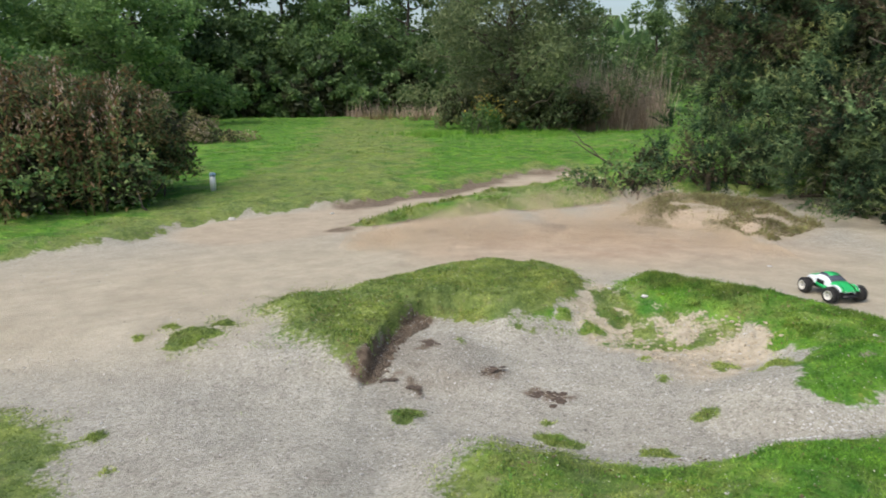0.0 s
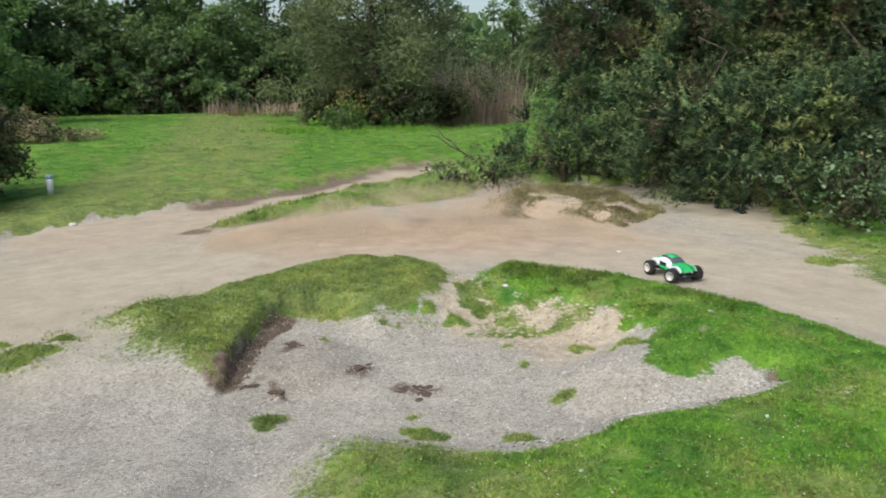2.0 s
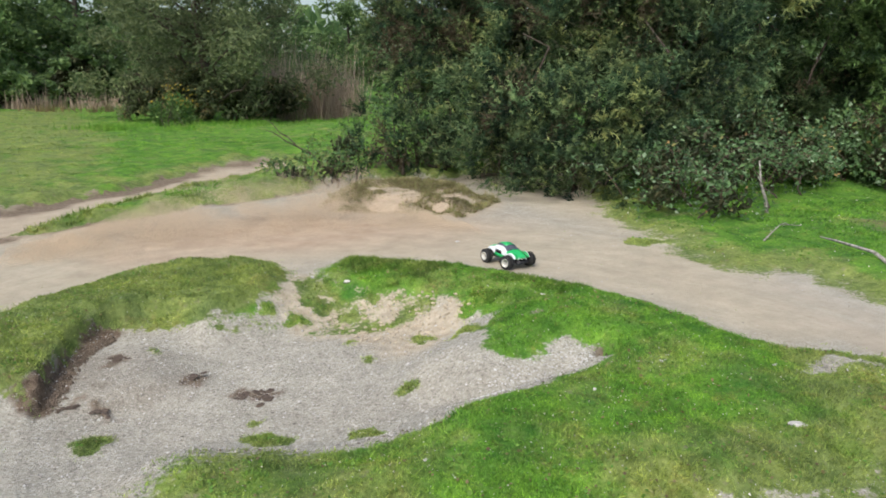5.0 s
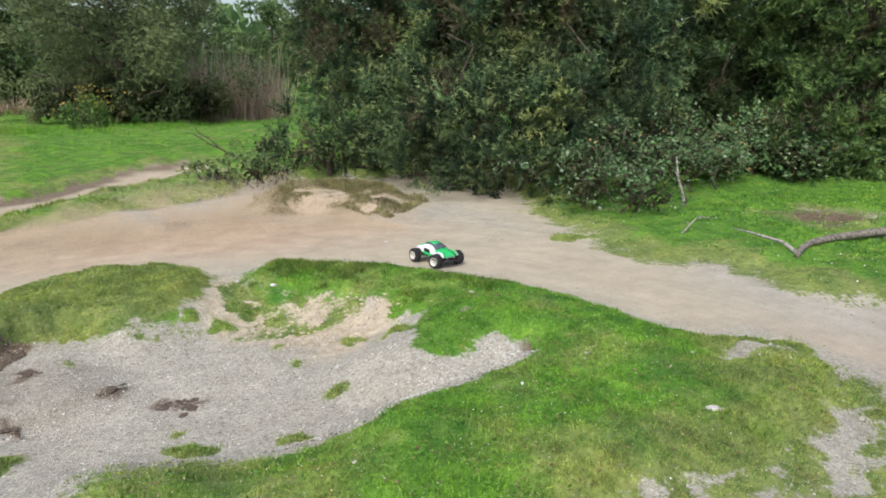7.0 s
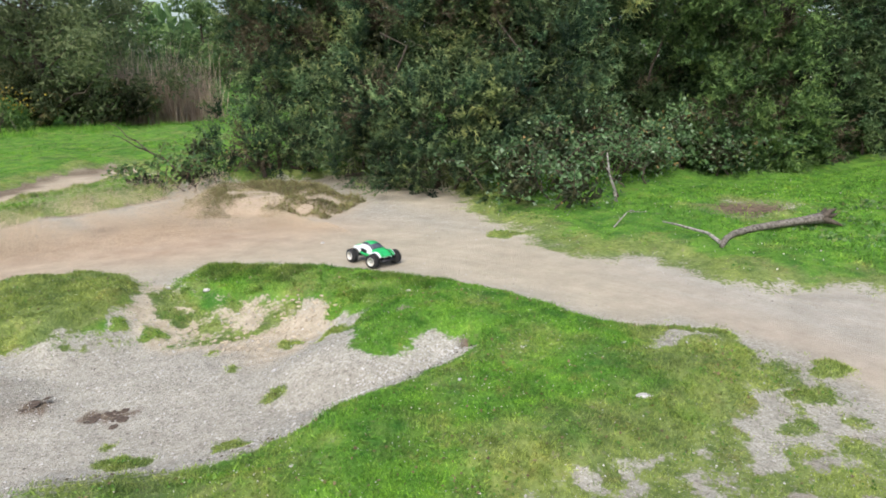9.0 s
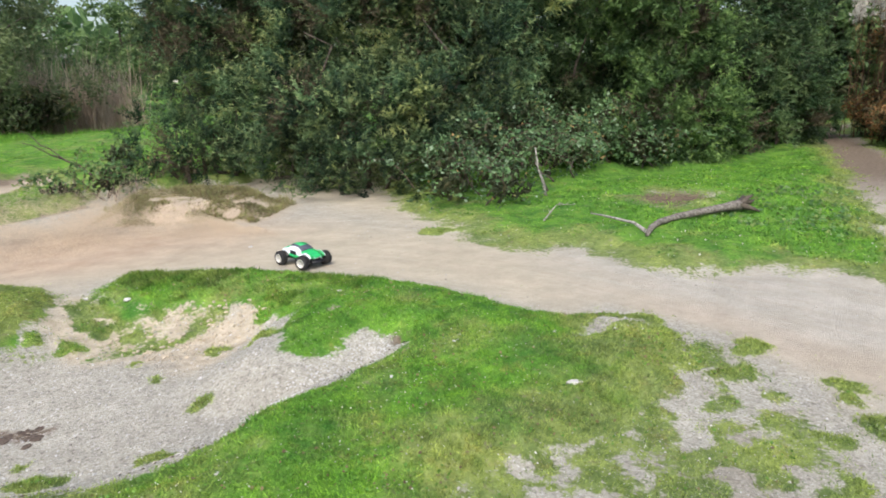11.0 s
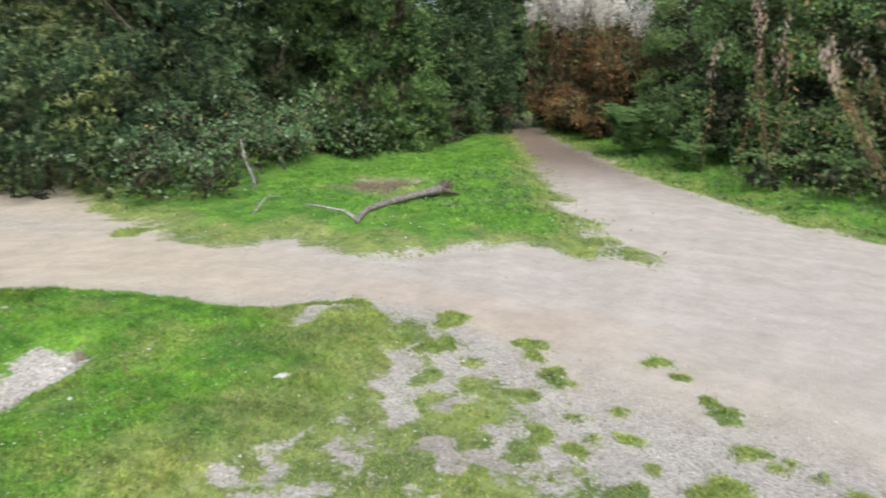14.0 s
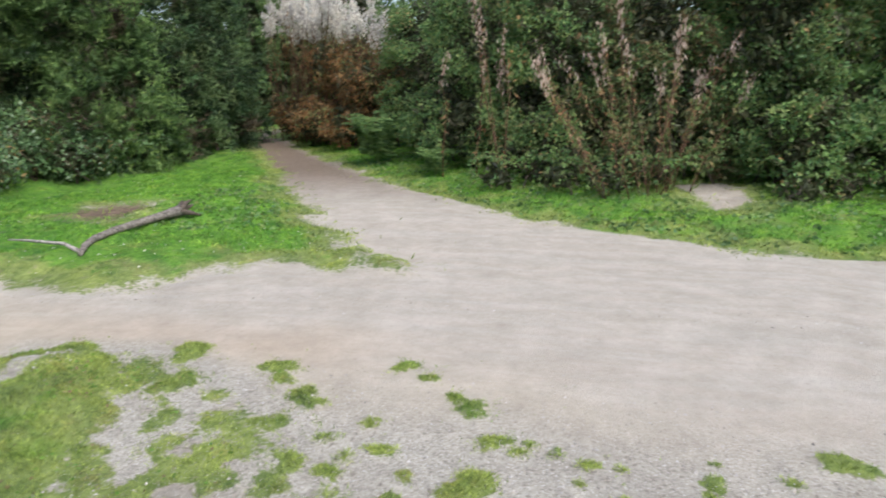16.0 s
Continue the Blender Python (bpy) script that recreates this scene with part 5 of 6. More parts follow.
def rock(name, label, at, size, mat=STONE, seed=0, category="stone", group="", turn=None):
    bm = bmesh.new()
    bmesh.ops.create_icosphere(bm, subdivisions=2, radius=1.0)
    for v in bm.verts:
        k = 1 + 0.4 * noise.noise(v.co * 1.3 + Vector((seed, seed * 2.1, 0))) + 0.3 * noise.noise(v.co * 3.1 + Vector((seed, 0, seed)))
        v.co = Vector((v.co.x * size[0] * k, v.co.y * size[1] * k, v.co.z * size[2] * k))
    ob = part(name, bm, mat, None)
    ob.matrix_basis = pose(at[0], at[1], plain_point(*at) + size[2] * 0.35, 0, 0, seed * 57 if turn is None else turn)
    return tagged(ob, label, category, group)


rock("stone", "flat white flint stone on the turf", (2.41, 1.775), (0.04, 0.02, 0.009), seed=1, turn=-34)
for k, (x, y, r) in enumerate([(1.35, 4.5, 0.03), (1.36, 3.35, 0.022), (1.15, 4.66, 0.022), (2.35, 3.6, 0.018), (0.95, 2.1, 0.013), (2.3, 2.45, 0.013), (2.75, 2.2, 0.014), (1.85, 2.35, 0.012), (3.2, 2.1, 0.014), (2.5, 5.2, 0.02), (-2.2, 7.2, 0.05), (-1.2, 7.5, 0.03)]):
    rock("stone", "small pale flint stone on the ground", (x, y), (r * 0.85, r * 0.6, r * 0.4), seed=k + 3, group="flint stones")


def dung_clump(at, r, seed):
    """A dry, crumbled clump: lumps pressed together."""
    rng = np.random.default_rng(seed)
    t = thing("dung", "dark dry clump of dung on the gravel", "dung", "dung clumps", at=(*at, plain_point(*at) + 0.001), turn=seed * 40)
    for k in range(12):
        bm = bmesh.new()
        bmesh.ops.create_icosphere(bm, subdivisions=2, radius=1.0)
        q = r * rng.uniform(0.12, 0.42)
        m = pose(*(rng.normal(size=2) * r * (0.5, 0.22)), q * 0.1, rng.uniform(-6, 6), rng.uniform(-6, 6), rng.uniform(0, 180)) @ Matrix.Diagonal((q * 1.1, q * 0.8, q * 0.15, 1))
        for v in bm.verts:
            v.co = m @ (v.co * (1 + 0.5 * noise.noise(v.co * 2.2 + Vector((seed, k, 0)))))
        part("lump", bm, DUNG, t)
    return t


for k, (x, y, r) in enumerate(DUNG_AT):
    dung_clump((x, y), r, k + 1)


def pebbles(name, label, box, count, small, large, keep, seed):
    """Loose grit and flints, in one mesh of four-sided chips."""
    rng = np.random.default_rng(seed)
    x, y = rng.uniform(box[0], box[1], count), rng.uniform(box[2], box[3], count)
    d = turf_depth(x, y)
    ok = (d < keep) & (from_line(x, y, line) > 0.25 + 0.5 * rng.uniform(size=count))
    x, y = x[ok], y[ok]
    n = len(x)
    r = small + (large - small) * rng.uniform(size=n) ** 11
    a = rng.uniform(0, 6.283, n)
    z = height(x, y)
    corners = np.stack([np.stack([x + r * np.cos(a + k * 2.094) * rng.uniform(0.7, 1.3, n), y + r * np.sin(a + k * 2.094) * rng.uniform(0.7, 1.3, n), z - 0.002], 1) for k in range(3)] + [np.stack([x + r * 0.3, y, z + r * 0.7], 1)], 1)
    b = np.arange(n)[:, None] * 4
    me = raw_mesh(name, corners.reshape(-1, 3), np.concatenate([b + [0, 1, 3], b + [1, 2, 3], b + [2, 0, 3]]), GRIT)
    return tagged(new(name, me), label, "gravel", kind="stuff")


m = Nodes("grit", 0.85, 0.3)
m.colour(m.ramp(m.island(), (0.0, (0.17, 0.155, 0.13)), (0.4, (0.36, 0.34, 0.3)), (0.9, (0.49, 0.475, 0.44)), (1.0, (0.6, 0.585, 0.55))))
GRIT = m.mat
pebbles("gravel_chips", "loose grey gravel chips and flints", (-3.2, 4.4, -2.2, 5.2), 44000, 0.0036, 0.0115, 0.02, 8)
pebbles("gravel_chips", "small gravel chips in the hollow", (-0.4, 2.3, 2.4, 4.4), 20000, 0.0035, 0.012, 0.02, 9)
pebbles("gravel_chips", "small gravel chips between worn turf", (1.2, 3.8, -1.0, 2.3), 24000, 0.003, 0.0062, 0.05, 10)


# ---- the model truck ----
GREEN = plain_material("green_paint", (0.03, 0.46, 0.13), 0.3, spread=0.08, spec=0.5)
WHITE = plain_material("white_paint", (0.75, 0.78, 0.78), 0.35, spread=0.06, spec=0.5)
BLACK = plain_material("black_plastic", (0.018, 0.018, 0.02), 0.5, spread=0.3)
RUBBER = plain_material("tyre_rubber", (0.028, 0.027, 0.026), 0.85, spread=0.5, scale=90)
RIM = plain_material("cream_rim", (0.7, 0.68, 0.6), 0.45, spread=0.1)
STEEL = plain_material("steel", (0.45, 0.45, 0.46), 0.35, metal=0.9)
DARKGLASS = plain_material("smoked_window", (0.09, 0.1, 0.12), 0.15, spread=0.2, spec=0.6)


def box_part(name, parent, mat, size, at, bevel=0.004, turn=(0, 0, 0), label=""):
    bm = bmesh.new()
    bmesh.ops.create_cube(bm, size=1.0)
    bmesh.ops.scale(bm, vec=size, verts=bm.verts)
    bmesh.ops.bevel(bm, geom=bm.edges[:], offset=bevel, segments=2, affect="EDGES")
    bmesh.ops.transform(bm, matrix=pose(*at, *turn), verts=bm.verts)
    return part(name, bm, mat, parent, label, True)


def lathe(profile, sides=24):
    """A ring turned about the y axis from (y, r) pairs."""
    bm = bmesh.new()
    rings = [[bm.verts.new((r * math.cos(2 * math.pi * k / sides), y, r * math.sin(2 * math.pi * k / sides))) for k in range(sides)] for y, r in profile]
    for a, b in zip(rings, rings[1:]):
        for k in range(sides):
            bm.faces.new((a[k], a[(k + 1) % sides], b[(k + 1) % sides], b[k]))
    bm.faces.new(rings[0])
    bm.faces.new(rings[-1][::-1])
    bmesh.ops.recalc_face_normals(bm, faces=bm.faces)
    return bm


def wheel(truck, x, y, side, steer=0.0):
    R, W = 0.058, 0.058
    bm = lathe([(-W / 2, 0.038), (-W / 2 + 0.004, 0.05), (-W / 2 + 0.012, R), (W / 2 - 0.012, R), (W / 2 - 0.004, 0.05), (W / 2, 0.038)], 28)
    for k in range(22):  # tread lugs
        for row in (-0.013, 0.013):
            a = 2 * math.pi * (k + (0.5 if row > 0 else 0)) / 22
            made = bmesh.ops.create_cube(bm, size=1.0)["verts"]
            bmesh.ops.scale(bm, vec=(0.008, 0.02, 0.009), verts=made)
            bmesh.ops.transform(bm, matrix=pose(0, 0, 0, 0, -math.degrees(a), 0) @ pose(R, row, 0), verts=made)
    bmesh.ops.transform(bm, matrix=pose(x, y, R + 0.003, 0, 0, steer), verts=bm.verts)
    tyre = part("tyre", bm, RUBBER, truck, "black rubber tyre with tread lugs", True)
    s = side
    bm = lathe([(s * (W / 2 + 0.001), 0.038), (s * (W / 2 + 0.003), 0.036), (s * (W / 2 - 0.006), 0.03), (s * (W / 2 - 0.004), 0.012), (s * (W / 2 + 0.004), 0.009), (s * (W / 2 + 0.004), 0.002)], 24)
    bmesh.ops.transform(bm, matrix=pose(x, y, R + 0.003, 0, 0, steer), verts=bm.verts)
    under_rim = part("rim", bm, RIM, tyre, "cream plastic dish rim", True)
    bm = lathe([(s * (W / 2 + 0.003), 0.005), (s * (W / 2 + 0.011), 0.005)], 6)
    bmesh.ops.transform(bm, matrix=pose(x, y, R + 0.003, 0, 0, steer), verts=bm.verts)
    part("hub_nut", bm, STEEL, tyre, "steel hub nut")


def rc_truck(at, turn):
    """A tenth-scale stadium truck; it heads along +x."""
    t = thing("rc_truck", "green and white radio controlled truck on the clay track", "toy car", at=at, turn=turn)
    t.scale = (0.83, 0.83, 0.83)
    base, half = 0.145, 0.124
    for x, steer in ((-base, 0.0), (base, 14.0)):
        for s in (-1, 1):
            wheel(t, x, s * half, s, steer)
    box_part("chassis", t, BLACK, (0.34, 0.085, 0.02), (0, 0, 0.055))
    box_part("front_bumper", t, BLACK, (0.03, 0.13, 0.022), (0.205, 0, 0.058), 0.006)
    box_part("rear_bumper", t, BLACK, (0.02, 0.11, 0.03), (-0.205, 0, 0.075), 0.005)
    for x in (-base, base):
        for s in (-1, 1):
            box_part("suspension_arm", t, BLACK, (0.03, 0.075, 0.01), (x, s * 0.066, 0.052), 0.003)
            box_part("shock_absorber", t, STEEL, (0.014, 0.014, 0.07), (x * 0.9, s * 0.062, 0.09), 0.004, (s * 24, 0, 0), "steel spring shock absorber")
    # the shell: stations along x with the half width at the sill and the shoulder, the sill, shoulder and top heights, and the half width on top
    st = [(-0.2, 0.05, 0.062, 0.105, 0.122, 0.128, 0.05), (-0.17, 0.06, 0.075, 0.1, 0.132, 0.142, 0.06), (-0.11, 0.072, 0.08, 0.085, 0.135, 0.158, 0.058), (-0.07, 0.078, 0.08, 0.07, 0.135, 0.182, 0.05), (-0.02, 0.08, 0.082, 0.068, 0.132, 0.188, 0.05), (0.03, 0.078, 0.082, 0.068, 0.13, 0.176, 0.052), (0.075, 0.07, 0.078, 0.072, 0.126, 0.142, 0.06), (0.13, 0.058, 0.072, 0.09, 0.118, 0.13, 0.05), (0.175, 0.045, 0.06, 0.088, 0.104, 0.114, 0.042), (0.205, 0.034, 0.044, 0.076, 0.086, 0.092, 0.03)]

    def ring(q):
        x, w0, w1, z0, z1, z2, w2 = q
        right = [(w0, z0), (w1, (z0 + z1) / 2), (w1, z1), (w2 + 0.006, z1 + 0.7 * (z2 - z1)), (w2 - 0.008, z2 - 0.001), (0.0, z2 + 0.004)]
        return [Vector((x, y, z)) for y, z in right] + [Vector((x, -y, z)) for y, z in right[-2::-1]]

    # finer stations between those
    fine = []
    for a, b in zip(st, st[1:]):
        fine += [tuple(u + (v - u) * k / 3 for u, v in zip(a, b)) for k in range(3)]
    rings = [ring(q) for q in fine + [st[-1]]]

    def shell(name, i0, i1, cols_, mat, label="", lift=0.0):
        bm = bmesh.new()
        grid = [[bm.verts.new(rings[i][j] + Vector((0, 0, lift)) + Vector((0, math.copysign(lift, rings[i][j].y) if abs(rings[i][j].y) > 1e-6 else 0, 0))) for j in range(cols_[0], cols_[1] + 1)] for i in range(i0, i1 + 1)]
        for a, b in zip(grid, grid[1:]):
            for k in range(len(a) - 1):
                bm.faces.new((a[k], a[k + 1], b[k + 1], b[k]))
        bmesh.ops.recalc_face_normals(bm, faces=bm.faces)
        bmesh.ops.solidify(bm, geom=bm.faces[:], thickness=0.0015)
        return part(name, bm, mat, t, label, True)

    last = len(rings) - 1
    shell("body_shell", 0, last, (0, 10), WHITE, "white painted body shell")
    shell("bonnet", 18, last, (2, 8), GREEN, "bright green bonnet", 0.002)
    shell("roof", 8, 15, (4, 6), GREEN, "bright green roof", 0.002)
    shell("rear_deck", 1, 7, (3, 7), GREEN, "bright green rear deck", 0.002)
    shell("windscreen", 15, 18, (3, 7), DARKGLASS, "smoked windscreen", 0.0025)
    for c in ((3, 4), (6, 7)):
        shell("side_window", 8, 15, c, DARKGLASS, "smoked side window", 0.0025)
    for c in ((0, 1), (9, 10)):
        shell("side_panel", 6, 16, c, GREEN, "bright green lower flank", 0.002)
    for c in ((1, 2), (8, 9)):
        shell("decal", 9, 14, c, BLACK, "black splash graphic on the flank", 0.0025)
    for s in (-1, 1):
        for x, r, mat, label in ((base - 0.004, 0.07, WHITE, "white arched front fender"), (-base + 0.004, 0.068, WHITE, "white arched rear fender")):
            arc = [math.radians(28 + 13 * k) for k in range(10)]
            for piece, mat_, note, section in (("fender", GREEN if x > 0 else WHITE, "", ((0.05, 0.006), (0.064, 0.006), (0.076, 0.005))), ("fender_flare", mat, label, ((0.076, 0.0055), (0.084, 0.002), (0.09, -0.006)))):
                bm = bmesh.new()
                grid = [[bm.verts.new((x + math.cos(a) * (r + e), s * y, 0.062 + math.sin(a) * (r + e))) for y, e in section] for a in arc]
                for a, b in zip(grid, grid[1:]):
                    for k in range(2):
                        bm.faces.new((a[k], a[k + 1], b[k + 1], b[k]))
                bmesh.ops.recalc_face_normals(bm, faces=bm.faces)
                bmesh.ops.solidify(bm, geom=bm.faces[:], thickness=0.002)
                part(piece, bm, mat_, t, note, True)
    for s in (-1, 1):
        box_part("headlight", t, WHITE, (0.006, 0.02, 0.012), (0.196, s * 0.034, 0.094), 0.002)
    bm = lathe([(-0.003, 0.0035), (0.003, 0.0035)], 8)
    bmesh.ops.transform(bm, matrix=pose(-0.03, 0.01, 0.196, 90), verts=bm.verts)
    part("body_post", bm, STEEL, t, "body post tip")
    return t


rc_truck((2.56, 4.44, plain_point(2.56, 4.44) + 0.004), -80)


def marker_post():
    t = thing("marker_post", "short white wooden marker post in the grass", "post", at=(-2.83, 8.6, plain_point(-2.83, 8.6)))
    box_part("post", t, WHITE, (0.06, 0.05, 0.24), (0, 0, 0.1), 0.006)
    box_part("cap", t, plain_material("pale_blue_paint", (0.35, 0.48, 0.6), 0.5), (0.062, 0.054, 0.05), (0, 0, 0.2), 0.006, label="pale blue band")
    return t


marker_post()


# ---- small scatter ----
def specks(name, label, box, count, r, seed, mat):
    """Small pale flecks lying in the turf: dry leaves and clover heads."""
    rng = np.random.default_rng(seed)
    x, y = rng.uniform(box[0], box[1], count), rng.uniform(box[2], box[3], count)
    ok = (turf_fringe(x, y) > 0.75) & (lumps(x, y, 0.6, 87) + 0.25 * rng.normal(size=count) > 0.5)
    x, y = x[ok], y[ok]
    p = np.stack([x, y, height(x, y) + 0.012], 1)
    return tagged(new(name, raw_mesh(name, *leaves(p, r * 2, r * 1.6), mat)), label, "flecks", kind="stuff")


specks("clover_heads", "tiny white clover heads in the turf", (-1.2, 2.9, 1.5, 5.4), 7000, 0.0034, 21, FLUFF)
specks("lawn_flecks", "tiny pale dry leaves on the lawn", (3.9, 9, 0.6, 6.0), 1100, 0.0075, 22, FLUFF)
CLAY = plain_material("pale_clay", (0.46, 0.39, 0.285), 0.95, spread=0.3, scale=30, bump=0.6)
for k in range(130):
    x, y = 1.15 + 0.8 * RNG.uniform(), 3.75 + 0.5 * RNG.uniform()
    if inside(np.array([x]), np.array([y]), SAND)[0] > -0.03:
        rock("clod", "pale sandy clay clod in the hollow", (x, y), (0.006 + 0.018 * RNG.uniform() ** 2, 0.005 + 0.013 * RNG.uniform() ** 2, 0.008), CLAY, k + 0.7, "clod", "clay clods")


def dust_plume():
    """Dry dust hanging over the bend: a cloud of countless fine grains, thrown up in billows."""
    n = 340000
    rng = np.random.default_rng(5)
    x, y = rng.uniform(-0.9, 2.9, n), rng.normal(0, 0.3, n)
    crest = 0.5 * step(x, -0.9, 0.9) * step(x, 2.95, 1.9) * (0.25 + 1.3 * lumps(x, y, 0.55, 95, 4)) * np.exp(-((y / 0.5) ** 2))
    z = crest * rng.uniform(0, 1, n) ** 0.9
    mid = 6.38 + 0.22 * x - 0.17 * np.maximum(x - 0.6, 0) ** 2
    billow = lumps(x + z * 1.2, y * 0.7 + z * 2.4, 0.5, 97, 4)
    ok = rng.uniform(size=n) < step(billow, 0.3, 0.58) * (1 - 0.55 * z / (crest + 1e-6))
    x, y, z = x[ok], (mid + y)[ok], z[ok]
    p = np.stack([x, y, looked_up(height, (-1.0, 3.0, 4.0, 9.0), x, y) + z], 1)
    return tagged(new("dust_plume", raw_mesh("dust_plume", *spikes(p, np.tile([0, 0, 1.0], (len(p), 1)), 0.0047, 0.0047, 2.0), DUST)), "tan dust cloud hanging over the track", "dust", kind="stuff")


DUST = plain_material("dust", (0.62, 0.51, 0.37), 1.0, spread=0.1, scale=3, spec=0.0)
dust_plume()


def ragwort(at):
    t = thing("ragwort", "yellow-flowered ragwort at the foot of a tree", "flower", at=(*at, plain_point(*at)))
    stems(t, [(0, 0, 0.4, 0.4, 0.3, 0.4)], 9, 0.008)
    p, out = lobes_surface([(-0.3, 0, 0.3, 0.22, 0.2, 0.35), (0.05, 0.1, 0.4, 0.2, 0.2, 0.45), (0.35, 0.0, 0.3, 0.2, 0.2, 0.35), (0.2, -0.1, 0.5, 0.15, 0.15, 0.3)], 1300, 0.6)
    under("foliage", raw_mesh("foliage", *leaves(p, 0.1, 0.04, out, 1.2), MIDLEAF), t)
    p = np.stack([0.15 + RNG.normal(0, 0.26, 90), RNG.normal(0, 0.2, 90), RNG.uniform(0.45, 0.95, 90)], 1)
    under("bloom", raw_mesh("bloom", *leaves(p, 0.05, 0.045), YELLOW), t, "yellow flower heads")["kind"] = "stuff"
    return t


YELLOW = plain_material("yellow_petals", (0.42, 0.31, 0.04), 0.7, spread=0.2)
ragwort((0.95, 17.6))
ob = reeds("dry_grass", "straw-coloured dry grass at the field's end", (-1.0, 24.6), 1600, 0.4, (2.6, 0.6), 0.03)
ob.data.materials[0] = STRAW


def heather_mat(seed=44, count=60000):
    """Low brown and olive cushions over the mound, in one mesh."""
    rng = np.random.default_rng(seed)
    x, y = rng.uniform(1.7, 3.8, count), rng.uniform(5.9, 8.1, count)
    d = inside(x, y, MOUND)
    cushion = 0.65 * lumps(x, y, 0.5, 25) + 0.35 * lumps(x, y, 0.16, 26)
    front = step(d, 0.75, 0.2)
    ok = (d > -0.06 + 0.2 * (lumps(x, y, 0.2, 28) - 0.5)) & (cushion + 0.14 * front + 0.05 * rng.normal(size=count) > 0.5)
    x, y, rise = x[ok], y[ok], np.clip((cushion[ok] + 0.14 * front[ok] - 0.5) * 0.5, 0, 0.07)
    p = np.stack([x, y, height(x, y) + rise * rng.uniform(0, 1, len(x)) - 0.006], 1)
    v, f = spikes(p, np.tile([0.0, 0.0, 0.8], (len(p), 1)), 0.026 + rise[:, None] * 0.3, 0.0075, 0.9)
    return tagged(new("heather_mat", raw_mesh("heather_mat", v, f, HEATHER)), "low brown and olive heather cushions on a mound", "heather", kind="stuff")


heather_mat()


def fern(at, fronds, long):
    t = thing("fern", "green fern at the foot of a hedge", "fern", at=(*at, plain_point(*at)))
    for k in range(fronds):
        a = k * 2.4 + RNG.normal() * 0.2
        q = np.linspace(0, 1, 9)
        reach = long * RNG.uniform(0.7, 1.1)
        mid = np.stack([np.cos(a) * q * reach * 0.6, np.sin(a) * q * reach * 0.6, reach * (1.5 * q - 0.85 * q**2) + 0.02], 1)
        frond = [tube(mid, np.linspace(0.006, 0.001, 9), 4)]
        n = 46
        u = np.repeat(np.linspace(0.15, 0.98, n // 2), 2)
        base = np.stack([np.interp(u, q, mid[:, c]) for c in range(3)], 1)
        side = np.where(np.arange(n) % 2, 1, -1)[:, None] * np.array([-np.sin(a), np.cos(a), -0.1])
        wide = (0.28 * long * (1 - u) + 0.03)[:, None]
        frond.append(leaves(base + side * wide * 0.5, 1.0 * wide, 0.32 * wide + 0.004, side, 0.12))
        under("frond", raw_mesh("frond", *join(*frond), MIDLEAF), t)
    return t


for x, y, label in ((8.55, 0.15, "low green bramble at the foot of a hedge"), (8.2, -0.55, "low green bramble between dry stalks"), (7.95, -1.05, "low bramble beside a bare patch of soil"), (7.55, -2.75, "low green bramble at the edge of the verge")):
    arching_canes(leafy_bush("bramble", label, (x, y), [(-0.2, 0.25, 0.12, 0.3, 0.3, 0.18), (0.1, -0.2, 0.15, 0.32, 0.3, 0.2), (0.3, 0.1, 0.3, 0.3, 0.3, 0.25)], 900, 0.05, 0.032, HEDGELEAF, canes=3, second=AUTUMN, share=0.2), 6, 0.45, HEDGELEAF, 0.05)
fern((10.74, 2.35), 20, 1.05)
fern((9.3, 1.25), 12, 0.5)


def clover(name, label, box, count, size, seed, mat):
    """Small round leaves lying flat in patches of the turf."""
    rng = np.random.default_rng(seed)
    x, y = rng.uniform(box[0], box[1], count), rng.uniform(box[2], box[3], count)
    ok = (turf_fringe(x, y) > 0.8) & (lumps(x, y, 0.28, 89) + 0.12 * rng.normal(size=count) > 0.54)
    x, y = x[ok], y[ok]
    p = np.stack([x, y, height(x, y) + 0.011], 1)
    flat = unit(len(p)) * (1, 1, 0.25)
    return tagged(new(name, raw_mesh(name, *leaves(p, size, size * 0.9, flat, 0.15, 0.1), mat)), label, "clover", kind="stuff")


clover("clover", "small dark green clover leaves in the turf", (-1.2, 3.6, 0.8, 5.4), 40000, 0.012, 31, CLOVER)
clover("dead_leaves", "small brown dead leaves in the turf", (-1.2, 3.6, 0.3, 5.4), 9000, 0.014, 32, STRAW)
clover("verge_weeds", "broad green weed leaves along the verge", (5.8, 11.5, -3.2, 3.4), 16000, 0.045, 34, HEDGELEAF)
clover("lawn_clover", "green clover leaves on the lawn", (3.9, 9.0, 0.8, 6.0), 16000, 0.018, 33, CLOVER)


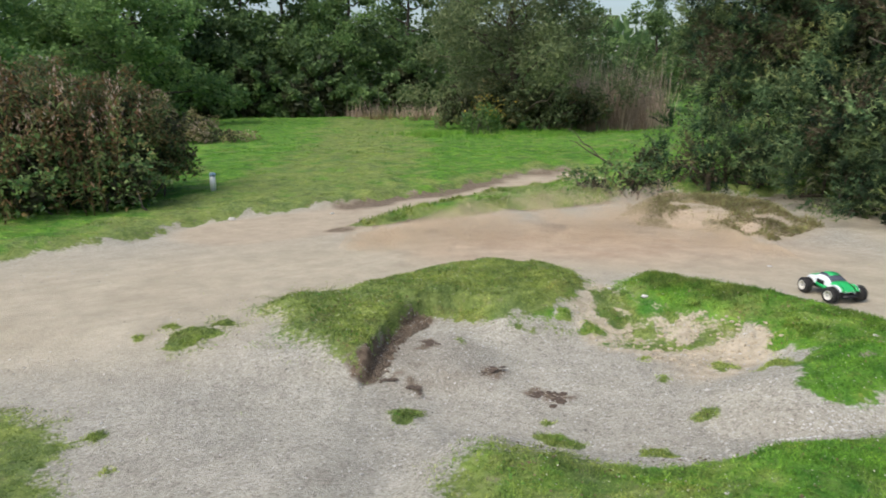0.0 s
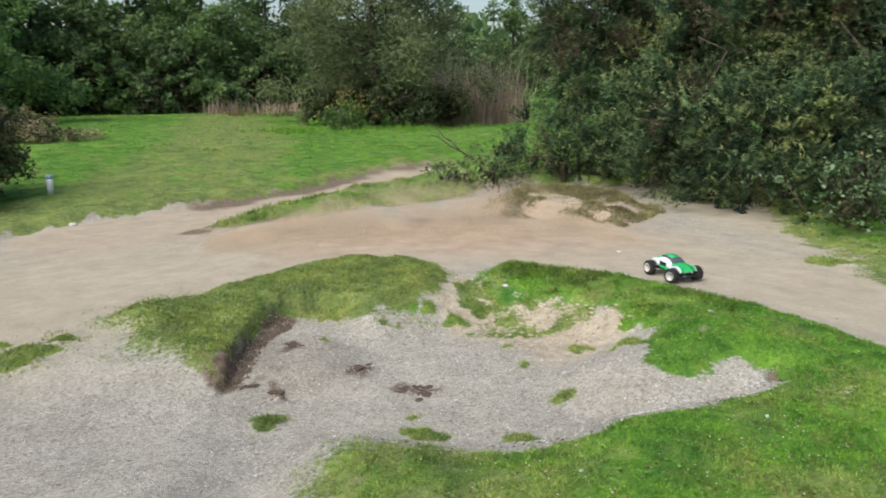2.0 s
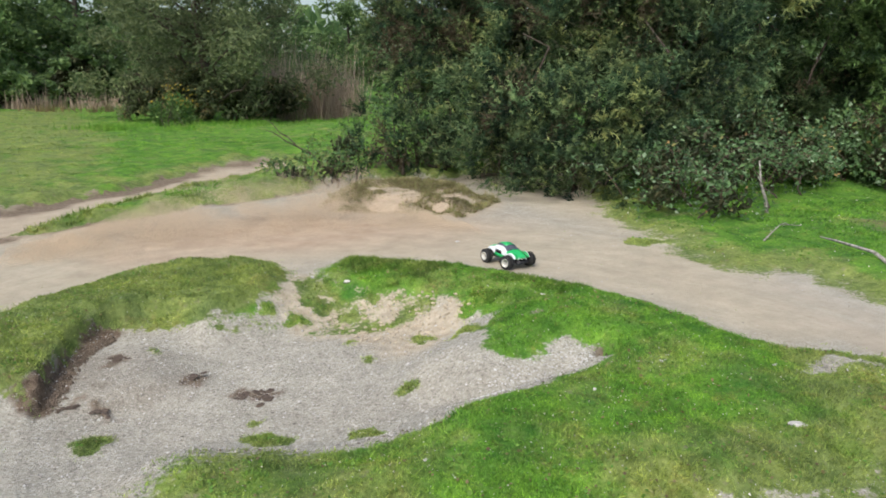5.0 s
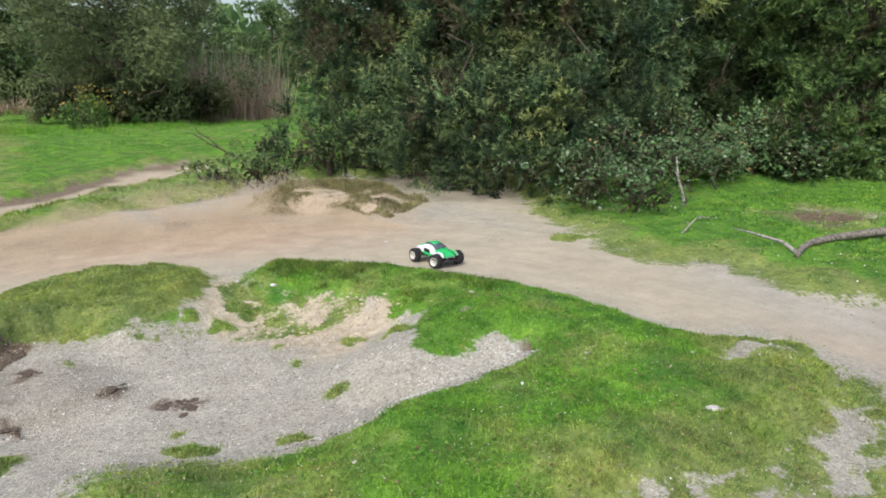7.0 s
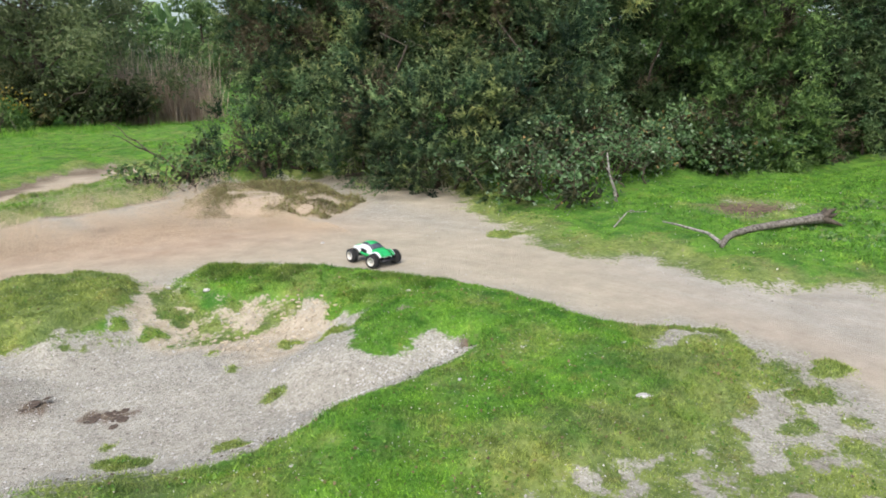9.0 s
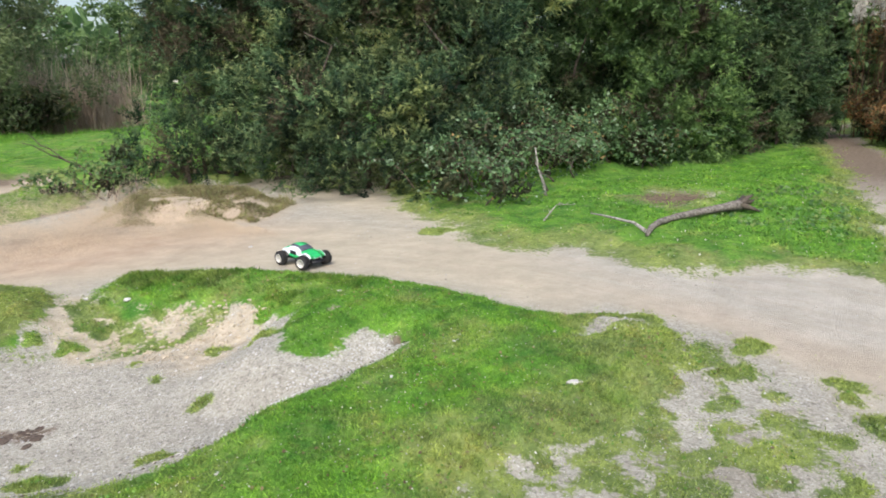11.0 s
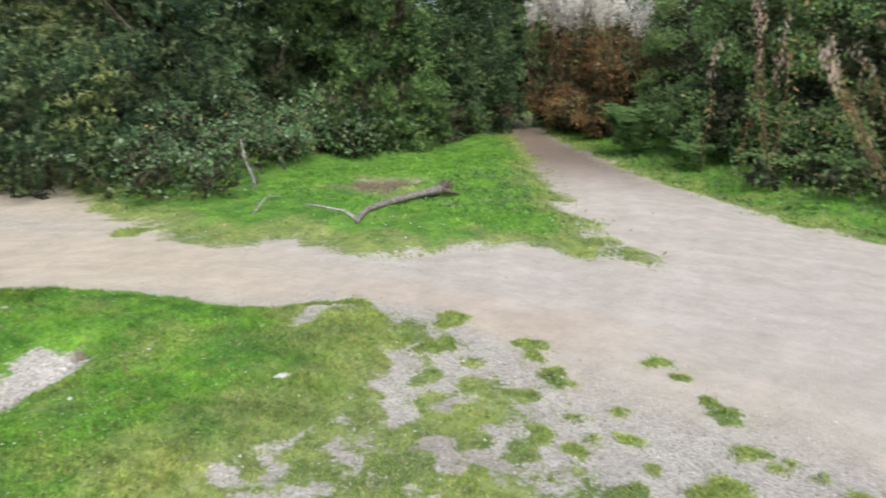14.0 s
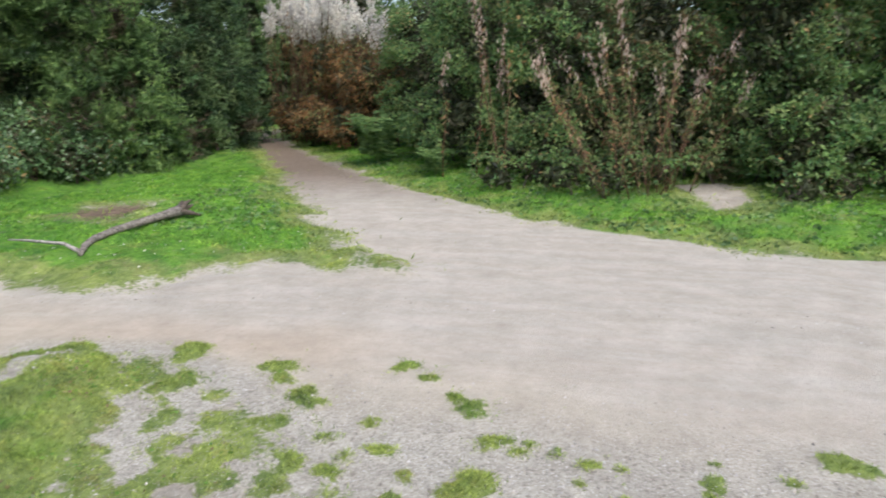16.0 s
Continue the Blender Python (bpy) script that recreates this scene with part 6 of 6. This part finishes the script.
def grass_tuft(at, r, seed, label):
    """A small rounded cushion of short grass."""
    rng = np.random.default_rng(seed + 500)
    n = int(60 + 45000 * r * r)
    a, q = rng.uniform(0, 6.283, n), r * (0.9 * rng.uniform(0, 1, n) ** 0.6 + 0.05 * np.abs(rng.normal(size=n)))
    q = q * (1 + 0.2 * np.sin(2 * a + seed * 1.7) + 0.13 * np.sin(3 * a + seed * 2.9) + 0.1 * np.sin(5 * a + seed * 2.3))
    x, y = np.cos(a) * q, np.sin(a) * q
    z = height(at[0] + x, at[1] + y)
    z0 = plain_point(*at)
    out = np.stack([x / r * 0.7, y / r * 0.7, np.full(n, 1.0)], 1)
    v, f = spikes(np.stack([x, y, z - z0 - 0.004], 1), out, rng.uniform(0.01, 0.022, n)[:, None], 0.0046, 0.6)
    me = raw_mesh("grass_tuft", v, f, TUFT_TURF)
    put_attribute(me, "dry", np.full(3 * n, rng.uniform(0.3, 0.8)))
    ob = new("grass_tuft", me)
    ob.matrix_basis = pose(*at, z0)
    return tagged(ob, label, "grass", "grass tufts")


for spots, label in ((TUFTS, "small rounded tuft of olive green grass on gravel"), (TUFTS_LEFT, "small tuft of green grass beside the gravel hollow"), (TUFTS_PIT, "small tuft of green grass in the gravel hollow")):
    for x, y, r in spots:
        grass_tuft((x, y), r, spots.index((x, y, r)), label)


def crumbs(name, label, path_, count, spread, low, high, seed, mat):
    """Crumbled lumps of soil below a broken edge."""
    rng = np.random.default_rng(seed)
    pts = np.array(path_, float)
    k = rng.uniform(0, len(pts) - 1.001, count)
    i = k.astype(int)
    p = pts[i] + (pts[i + 1] - pts[i]) * (k - i)[:, None] + rng.normal(size=(count, 2)) * spread
    z = height(p[:, 0], p[:, 1])
    r = low + (high - low) * rng.uniform(size=count) ** 3
    ring = [(1, 0, 0), (0, 1, 0), (-1, 0, 0), (0, -1, 0), (0, 0, 0.8), (0, 0, -0.5)]
    v = np.stack([np.stack([p[:, 0] + r * a * rng.uniform(0.6, 1.4, count), p[:, 1] + r * b * rng.uniform(0.6, 1.4, count), z + r * 0.2 + r * c], 1) for a, b, c in ring], 1)
    b = np.arange(count)[:, None] * 6
    faces = np.concatenate([b + list(t) for t in ((0, 1, 4), (1, 2, 4), (2, 3, 4), (3, 0, 4), (1, 0, 5), (2, 1, 5), (3, 2, 5), (0, 3, 5))])
    return tagged(new(name, raw_mesh(name, v.reshape(-1, 3), faces, mat)), label, "soil", kind="stuff")


PALEFLINT = plain_material("pale_flint", (0.56, 0.55, 0.52), 0.7, spread=0.25, scale=60)
SOIL = plain_material("dark_soil", (0.12, 0.092, 0.066), 0.95, spread=0.45, scale=25, bump=0.5)
crumbs("soil_crumbs", "dark crumbled soil below a broken turf edge", [(-0.36, 3.45), (-0.33, 3.6), (-0.25, 3.98), (-0.12, 4.22)], 600, 0.02, 0.004, 0.015, 4, SOIL)
crumbs("soil_crumbs", "dark crumbled soil along the lawn's lower edge", [(0.3, 2.62), (0.62, 2.48), (0.95, 2.42), (1.2, 2.55), (1.7, 2.63), (2.05, 2.7), (2.26, 2.8)], 90, 0.03, 0.003, 0.009, 5, SOIL)
crumbs("white_flints", "whitish flint chips in the hollow's narrow end", [(1.45, 2.74), (1.75, 2.79), (2.0, 2.84), (2.2, 2.86)], 330, 0.045, 0.003, 0.009, 7, PALEFLINT)
# near-black lumps stand in for the shade inside the burrow
BURROW_SHADE = plain_material("burrow_shade", (0.035, 0.027, 0.02), 1.0, spread=0.4, scale=30)
crumbs("burrow_shade", "near-black lumps painting the shade in a small burrow at the hollow's end", [(2.22, 2.75), (2.25, 2.8), (2.27, 2.85)], 70, 0.014, 0.005, 0.012, 6, BURROW_SHADE)
